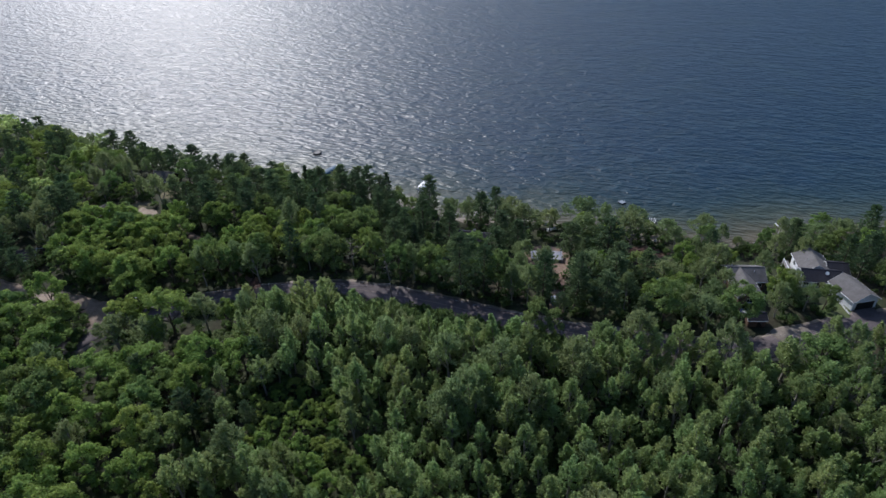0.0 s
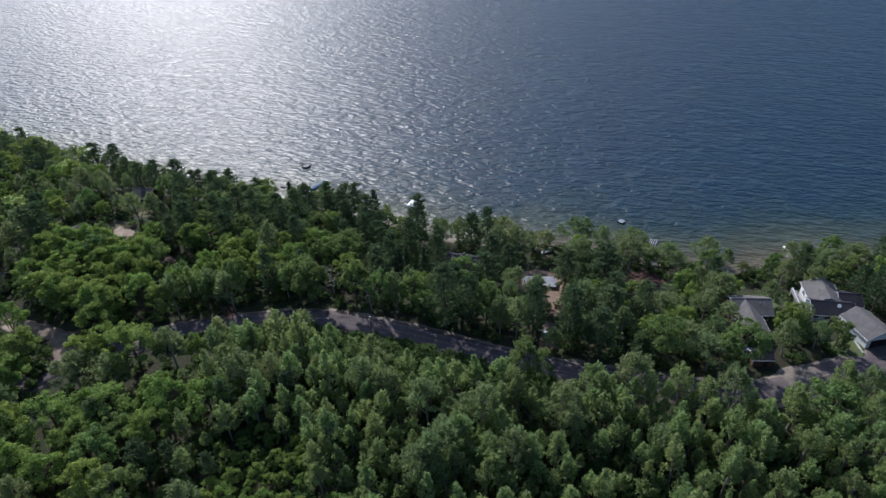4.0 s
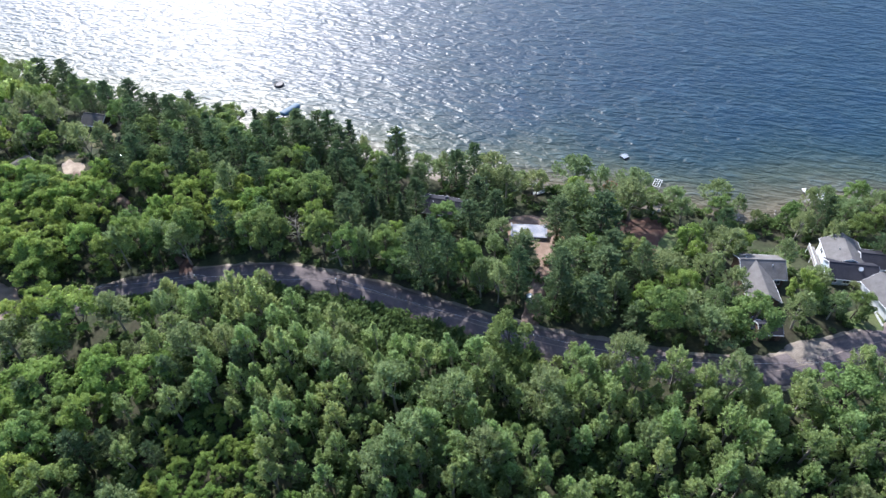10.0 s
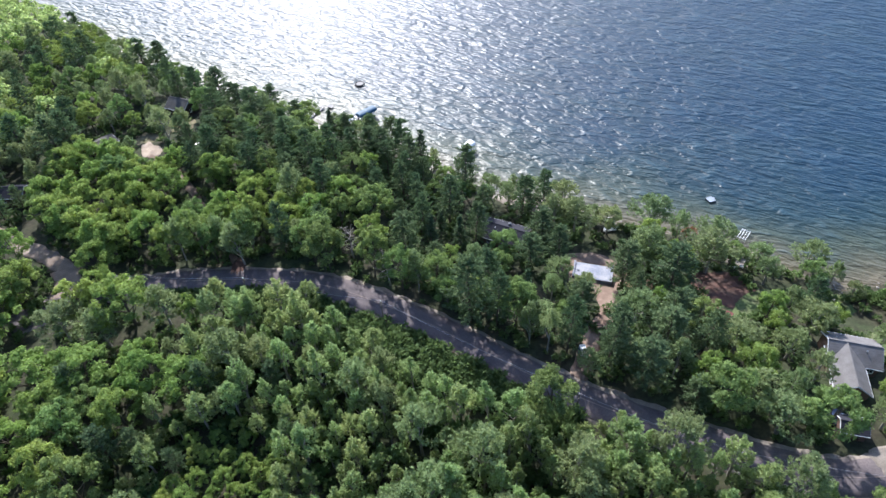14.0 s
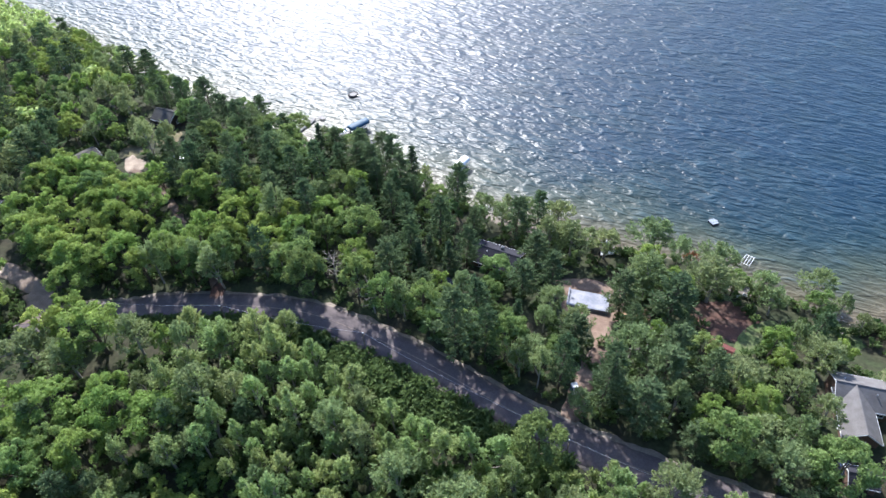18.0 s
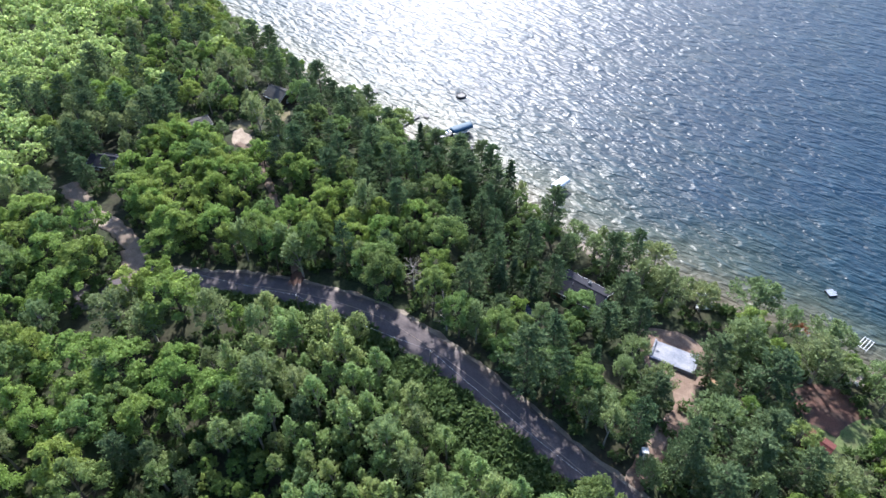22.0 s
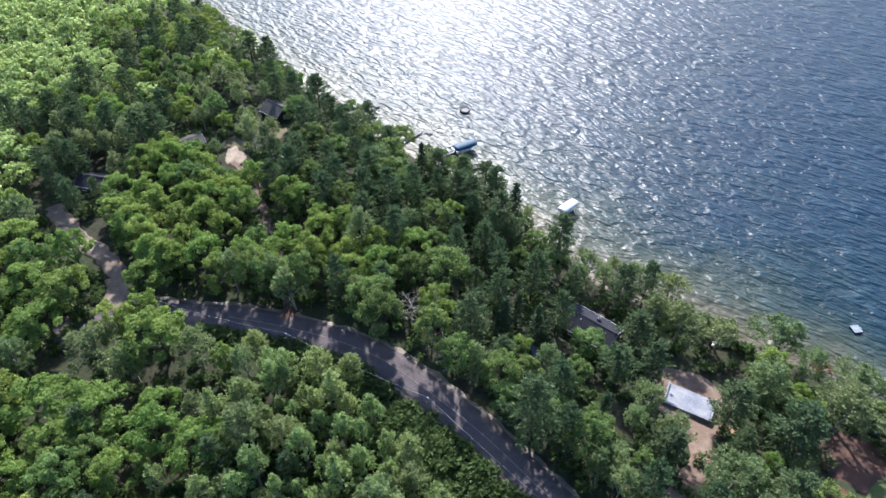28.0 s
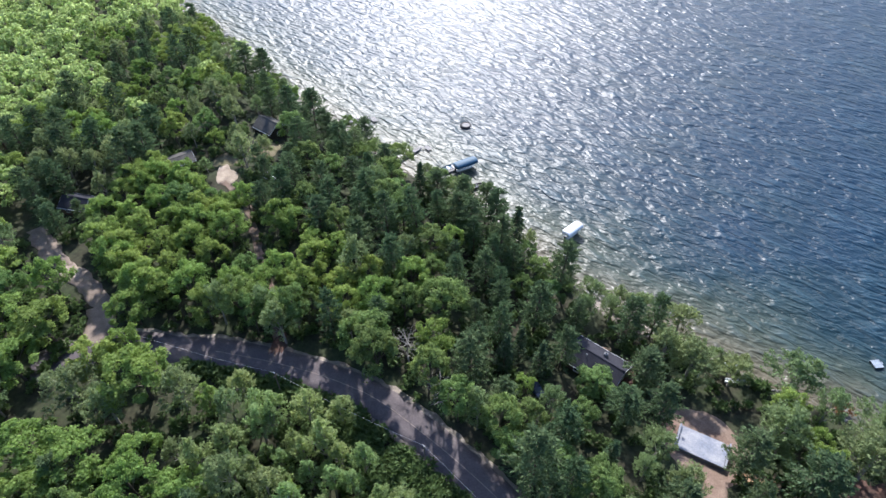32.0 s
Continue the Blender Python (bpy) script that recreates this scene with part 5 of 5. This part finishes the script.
def boat(x, y, turn, long, wide, hull_mat, label, z=0.0, name="motor_boat", seat_mat=None):
    """An open boat, its bow towards +x: hull, inside, seats, windscreen and engine."""
    b = thing(name, label, "boat", pose(x, y, z, 0, 0, turn))
    st = np.linspace(-0.5, 0.5, 9)
    half = [wide / 2 * (1 - max(0, (s - 0.05) / 0.45) ** 2.2) * (0.93 + 0.07 * min(1, (s + 0.5) * 3)) for s in st]
    bm = bmesh.new()
    rows = []
    for s, h in zip(st, half):
        h = max(h, 0.03)
        sheer = 0.62 + 0.25 * max(0, s) ** 2 * 4
        rows.append([bm.verts.new((s * long, yy, zz)) for yy, zz in ((-h * 0.85, sheer - 0.28), (-h * 0.9, sheer - 0.02), (-h, sheer), (-h * 0.92, 0.12), (0, -0.18 if s < 0.45 else 0.1), (h * 0.92, 0.12), (h, sheer), (h * 0.9, sheer - 0.02), (h * 0.85, sheer - 0.28))])
    for r0, r1 in zip(rows[:-1], rows[1:]):
        for i in range(8):
            bm.faces.new((r0[i], r0[i + 1], r1[i + 1], r1[i]))
        bm.faces.new((r0[8], r0[0], r1[0], r1[8]))
    bm.faces.new(rows[0])
    bmesh.ops.recalc_face_normals(bm, faces=list(bm.faces))
    part("hull", bm, hull_mat, b)
    part("engine", box(-long / 2 - 0.45, -0.2, 0.1, -long / 2 - 0.02, 0.2, 1.0, 0.08), M_BLACK, b, "black outboard engine")
    for sx in (-0.25, 0.02):
        part("seat", box(sx * long - 0.25, -wide * 0.34, 0.36, sx * long + 0.25, wide * 0.34, 0.62, 0.05), seat_mat or M_VINYL, b)
    part("windscreen", box(0.14 * long, -wide * 0.36, 0.6, 0.14 * long + 0.06, wide * 0.36, 0.95, m=None), M_PANE, b)
    return b


def boat_lift(x, y, turn, long, wide, canopy_mat, label, boat_label):
    r = thing("boat_lift", label, "boat lift", pose(x, y, 0, 0, 0, turn))
    for sx in (-1, 1):
        for sy in (-1, 1):
            part("post", rod((sx * long * 0.36, sy * wide * 0.46, -2.0), (sx * long * 0.36, sy * wide * 0.46, 2.4), 0.06, sides=6), M_ALU, r)
    n = 12
    bm = bmesh.new()
    rings = []
    for e, q in ((-0.5, 0.72), (-0.46, 0.95), (-0.3, 1.0), (0, 1.0), (0.3, 1.0), (0.46, 0.95), (0.5, 0.72)):
        ring = []
        for k in range(n + 1):
            a = math.pi * k / n
            ring.append(bm.verts.new((e * long, -math.cos(a) * wide / 2 * q, 2.25 + math.sin(a) ** 0.8 * 0.75 * q)))
        ring.append(bm.verts.new((e * long, wide / 2 * q, 1.95)))
        ring.insert(0, bm.verts.new((e * long, -wide / 2 * q, 1.95)))
        rings.append(ring)
    for r0, r1 in zip(rings[:-1], rings[1:]):
        for i in range(n + 2):
            bm.faces.new((r0[i], r0[i + 1], r1[i + 1], r1[i]))
    bm.faces.new(rings[0])
    bm.faces.new(rings[-1])
    bmesh.ops.recalc_face_normals(bm, faces=list(bm.faces))
    part("canopy", bm, canopy_mat, r)
    for sy in (-1, 1):
        part("rail", rod((-long * 0.45, sy * wide * 0.46, 1.9), (long * 0.45, sy * wide * 0.46, 1.9), 0.04, sides=6), M_ALU, r)
        part("bunk", box(-long * 0.35, sy * wide * 0.2 - 0.08, 0.1, long * 0.35, sy * wide * 0.2 + 0.08, 0.25), M_DECK, r)
    boat(x, y, turn, long * 0.86, wide * 0.62, M_VINYL, boat_label, 0.43)
    return r


def jet_ski(x, y, turn, z=0.15, main=None):
    j = thing("jet_ski", "small jet ski with a dark seat floating by the shore", "jet ski", pose(x, y, z, 0, 0, turn))
    bm = bmesh.new()
    bmesh.ops.create_uvsphere(bm, u_segments=14, v_segments=8, radius=1.0)
    for v in bm.verts:
        v.co = Vector((v.co.x * 1.45, v.co.y * 0.52 * (1 - 0.3 * max(0, v.co.x)), max(v.co.z, -0.5) * 0.42 + 0.12))
    part("hull", bm, main or M_VINYL, j)
    part("seat", box(-1.0, -0.2, 0.45, 0.25, 0.2, 0.72, 0.08), M_BLACK, j, "black seat")
    part("cowl", box(0.2, -0.25, 0.42, 0.9, 0.25, 0.7, 0.1), main or M_VINYL, j)
    part("handlebar", rod((0.25, -0.42, 0.85), (0.25, 0.42, 0.85), 0.035), M_BLACK, j)
    return j


boat_lift(-41.2, 169.6, 74, 5.8, 2.7, M_VINYL, "boat lift under a rounded white canopy in shallow water", "white motor boat hoisted under a canopy")
jet_ski(-39.3, 165.9, 60, main=M_BLACK)
dock(-40.4, 158.8, 80, 5.5, 1.3, label="short grey dock beside the white boat lift")
boat_lift(-78.9, 180.0, 62, 7.2, 3.0, M_BLUE, "boat lift under a rounded blue canopy", "white motor boat hoisted under a blue canopy")
boat(-82.4, 178.6, 60, 6.0, 2.3, M_BLUE, "blue-hulled motor boat moored by the dock")
boat(-72.0, 174.2, 50, 5.2, 2.0, M_BLACK, "dark motor boat moored close to the trees", seat_mat=M_BLOCK)
dock(-85.5, 170.2, 62, 13.0, 1.4)
dock(-98.2, 168.5, 80, 14.0, 1.3, end=2.4, label="grey plank dock with a short side arm")
dock(-126.5, 177.2, 58, 12.5, 1.3, end=3.0, label="pale plank dock with a wide end")
dock(-210.5, 198.5, 70, 11.0, 1.5, label="distant grey dock reaching into the lake")
dock(-21.6, 152.5, 68, 8.5, 1.1, z=0.45, label="narrow weathered dock off the pebble beach")
dock(73.6, 148.5, 65, 5.5, 1.5, label="short dock with jet skis beside it")
jet_ski(74.6, 153.6, 120)
jet_ski(76.9, 151.6, 100)
boat(78.5, 150.5, 95, 4.6, 1.9, M_VINYL, "white motor boat moored by the short dock")
jet_ski(2.8, 149.8, 20)

raft = thing("water_trampoline", "round water trampoline with a black ring and pale mat", "raft", pose(-90.5, 199.8, 0.0))
bm = bmesh.new()
for i in range(28):
    for k in range(8):
        a, c = 2 * math.pi * i / 28, 2 * math.pi * k / 8
        bm.verts.new(((1.5 + 0.36 * math.cos(c)) * math.cos(a), (1.5 + 0.36 * math.cos(c)) * math.sin(a), 0.28 + 0.36 * math.sin(c)))
bm.verts.ensure_lookup_table()
for i in range(28):
    for k in range(8):
        i2, k2 = (i + 1) % 28, (k + 1) % 8
        bm.faces.new((bm.verts[i * 8 + k], bm.verts[i2 * 8 + k], bm.verts[i2 * 8 + k2], bm.verts[i * 8 + k2]))
part("ring", bm, M_BLACK, raft, "black inflated ring")
part("mat", rod((0, 0, 0.45), (0, 0, 0.5), 1.25, 1.22, 24), M_DECK, raft, "pale jumping mat")
part("ladder", box(1.5, -0.3, -0.3, 1.95, 0.3, 0.3, 0.03), M_ALU, raft)

plat = thing("swim_platform", "square swim platform with a pale top and dark floats", "raft", pose(28.2, 165.7, 0.0, 0, 0, 38))
for k in range(8):
    part("plank", box(-0.95, -0.97 + k * 0.245, 0.42, 0.95, -0.97 + k * 0.245 + 0.23, 0.48), M_FLOATTOP, plat)
part("frame", box(-0.93, -0.96, 0.28, 0.93, 0.96, 0.416), M_BLOCK, plat)
for sy in (-0.7, 0.7):
    part("float", rod((-0.95, sy, 0.08), (0.95, sy, 0.08), 0.26, sides=10), M_BLACK, plat, "black float drum")
part("ladder", box(1.0, -0.25, -0.5, 1.06, 0.25, 0.7), M_ALU, plat)

hoist = thing("hoist_frame", "empty white metal boat hoist standing in the shallows", "boat hoist", pose(36.1, 152.9, 0.0, 0, 0, 70))
for sx in (-1, 1):
    for sy in (-1, 1):
        part("post", rod((sx * 1.7, sy * 0.95, -1.0), (sx * 1.7, sy * 0.95, 1.1), 0.06, sides=6), M_ALU, hoist)
    part("cross_beam", rod((sx * 1.7, -0.95, 0.9), (sx * 1.7, 0.95, 0.9), 0.06, sides=6), M_VINYL, hoist)
for sy in (-0.95, -0.32, 0.32, 0.95):
    part("rail", rod((-1.9, sy, 0.95), (1.9, sy, 0.95), 0.06, sides=6), M_VINYL, hoist)

# steps and seats above the shore
steps = thing("shore_steps", "grey wooden steps leading down to the water", "steps", pose(54.0, 136.6, gz(54, 136.6) + 0.1, 0, 0, 55))
for k in range(9):
    part("tread", box(k * 0.36, -0.8, -k * 0.20, k * 0.36 + 0.34, 0.8, -k * 0.20 + 0.07), M_DECK, steps)
part("landing", box(-1.8, -1.1, -0.1, -0.02, 1.1, 0.1), M_DECK, steps)
chair_pos = [(33.6, 139.6, 30), (35.3, 140.6, -20), (-2.6, 142.6, 10)]
for cx, cy, ca in chair_pos:
    ch = thing("garden_chair", "white slatted garden chair facing the lake", "chair", pose(cx, cy, gz(cx, cy) + 0.06, 0, 0, ca), "garden chairs by the lake")
    for k in range(4):
        part("seat_slat", box(-0.34, -0.28 + k * 0.16, 0.38, 0.34, -0.28 + k * 0.16 + 0.13, 0.42), M_VINYL, ch)
        part("back_slat", box(-0.34 + k * 0.18, -0.42, 0.4, -0.34 + k * 0.18 + 0.15, -0.38, 1.15), M_VINYL, ch)
    for sx in (-0.4, 0.34):
        part("arm", box(sx, -0.4, 0.6, sx + 0.1, 0.38, 0.64), M_VINYL, ch)
        for sy in (-0.36, 0.3):
            part("leg", box(sx, sy, 0.0, sx + 0.07, sy + 0.07, 0.6), M_VINYL, ch)
canoe = boat(4.5, 145.6, 25, 4.2, 0.95, M_VINYL, "white rowing boat pulled up on the bank", gz(4.5, 145.6) + 0.1, "rowing_boat")
bench = thing("wooden_frame", "weathered wooden bench frame behind the dark-roofed house", "bench", pose(-20.4, 138.6, gz(-20.4, 138.6) + 0.05, 0, 0, 25))
for k in range(4):
    part("slat", box(-1.2, -0.35 + k * 0.18, 0.42, 1.2, -0.35 + k * 0.18 + 0.14, 0.47), M_TAN, bench)
for sx in (-1.1, 1.0):
    for sy in (-0.33, 0.25):
        part("leg", box(sx, sy, 0, sx + 0.09, sy + 0.09, 0.42), M_TAN, bench)


# ---- cars ----
def car(x, y, turn, paint, label, long=4.5, wide=1.8, high=1.45):
    c = thing("car", label, "car", pose(x, y, gz(x, y) + 0.12, 0, 0, turn))
    L, W = long / 2, wide / 2
    bm = prism([(-L, 0.32), (L, 0.32), (L, 0.62), (L * 0.92, 0.78), (L * 0.45, 0.88), (-L * 0.9, 0.92), (-L, 0.8)], wide)
    bm.transform(Matrix.Translation((0, -W, 0)))
    bmesh.ops.bevel(bm, geom=list(bm.edges), offset=0.05, segments=2, affect="EDGES")
    part("body", bm, paint, c)
    bm = prism([(L * 0.48, 0.86), (L * 0.18, high - 0.05), (-L * 0.62, high - 0.05), (-L * 0.92, 0.88)], wide * 0.84)
    bm.transform(Matrix.Translation((0, -W * 0.84, 0)))
    cabin_ob = part("cabin", bm, M_PANE, c, "dark glazed cabin")
    part("roof", box(-L * 0.60, -W * 0.82, high - 0.06, L * 0.18, W * 0.82, high, 0.02), paint, cabin_ob)
    for sx in (-0.6, 0.62):
        for sy in (-1, 1):
            y0 = sy * W * 0.9
            tyre = part("wheel", rod((sx * L, y0 - 0.11, 0.33), (sx * L, y0 + 0.11, 0.33), 0.33, sides=14), M_BLACK, c, "black tyre")
            part("rim", rod((sx * L, y0 + sy * 0.10, 0.33), (sx * L, y0 + sy * 0.125, 0.33), 0.2, sides=10), M_ALU, tyre)
    for sy in (-0.66, 0.66):
        part("headlight", box(L * 0.96, sy * W - 0.14, 0.56, L * 1.005, sy * W + 0.14, 0.68, 0.02), M_VINYL, c)
        part("tail_light", box(-L * 1.005, sy * W - 0.14, 0.62, -L * 0.97, sy * W + 0.14, 0.76, 0.02), M_RED, c)
    return c


car(-116.0, 140.0, 25, M_CARWHITE, "white car parked on the grass by the cabin path")
car(-194.0, 178.2, 60, M_CARWHITE, "distant white car parked among pines")
car(-27.6, 119.8, -30, M_CARDARK, "dark blue car parked under the trees")
car(29.4, 113.4, -15, M_CARDARK, "dark car parked before the red shed")
car(47.8, 98.6, 60, M_CARDARK, "dark car parked beside the small shed", 4.6)

# ---- power line along the road ----
POLES = [(-97.5, 84.5, 15.0), (-66.6, 92.6, 15.0), (-36.3, 95.0, 15.0), (4.7, 86.0, 14.0), (30.6, 82.6, 14.4), (62.0, 86.5, 15.0), (92.0, 94.5, 15.0)]
for px, py, pz in POLES:
    g = gz(px, py)
    pole = thing("utility_pole", "weathered wooden utility pole beside the road", "pole", pose(px, py, 0), "utility poles along the road")
    part("shaft", rod((0, 0, g - 0.6), (0, 0, pz - 0.15), 0.15, 0.10), M_POLE, pole)
    part("insulator", rod((0, 0, pz - 0.15), (0, 0, pz + 0.16), 0.10, 0.08), M_VINYL, pole, "white insulator cap")
    part("cross_arm", box(-0.05, -0.5, pz - 1.0, 0.05, 0.5, pz - 0.88), M_POLE, pole)
for (ax, ay, az), (bx_, by_, bz) in zip(POLES[:-1], POLES[1:]):
    bm = bmesh.new()
    rings = []
    side = Vector((-(by_ - ay), bx_ - ax, 0)).normalized() * 0.018
    for k in range(17):
        q = k / 16
        p = Vector((ax + (bx_ - ax) * q, ay + (by_ - ay) * q, az + (bz - az) * q + 0.15 - 3.2 * q * (1 - q)))
        rings.append([bm.verts.new(p + o) for o in (side, Vector((0, 0, 0.018)), -side, Vector((0, 0, -0.018)))])
    for r0, r1 in zip(rings[:-1], rings[1:]):
        for k in range(4):
            bm.faces.new((r0[k], r0[(k + 1) % 4], r1[(k + 1) % 4], r1[k]))
    me_ob = part("overhead_cable", bm, M_WIRE)
    tagged(me_ob, "thin grey overhead cable sagging between the poles", "cable", "overhead cables")

# ---- stones along the shore ----
rng_s = np.random.default_rng(77)
bm0 = bmesh.new()
bmesh.ops.create_icosphere(bm0, subdivisions=1, radius=1.0)
for v in bm0.verts:
    v.co *= 1 + rng_s.uniform(-0.22, 0.2)
stone_me = bpy.data.meshes.new("stone")
bm0.to_mesh(stone_me)
bm0.free()
stone_me.materials.append(M_ROCK)
made = 0
while made < 150:
    sx_ = rng_s.uniform(-60, 80)
    sy_ = float(np.interp(sx_, SHORE[:, 0], SHORE[:, 1])) + rng_s.normal(-0.3, 0.8)
    ob = new("shore_stone", stone_me)
    r_ = rng_s.uniform(0.18, 0.55)
    ob.matrix_basis = Matrix.LocRotScale((sx_, sy_, max(gz(sx_, sy_), -0.1) + 0.1 * r_), Euler((rng_s.uniform(0, 3), rng_s.uniform(0, 3), rng_s.uniform(0, 6))), (r_, r_ * 0.85, r_ * 0.6))
    tagged(ob, "grey-brown rounded stone at the water's edge", "stone", "stones along the shore")
    made += 1
M_RUST = leaf("withered_leaf", (0.22, 0.10, 0.05), (0.28, 0.14, 0.07), 0.01)
kind_of_tree("rust", "withered_shrub", "rust-brown withered shrub at the water's edge", "shrub", M_BARK, M_RUST, [round_tree(150, 2.6, 1.5, 0.05, 20, 26, 0.36, 0.3)])
plant("rust", 23.3, 149.6, 1.0, 1.1)
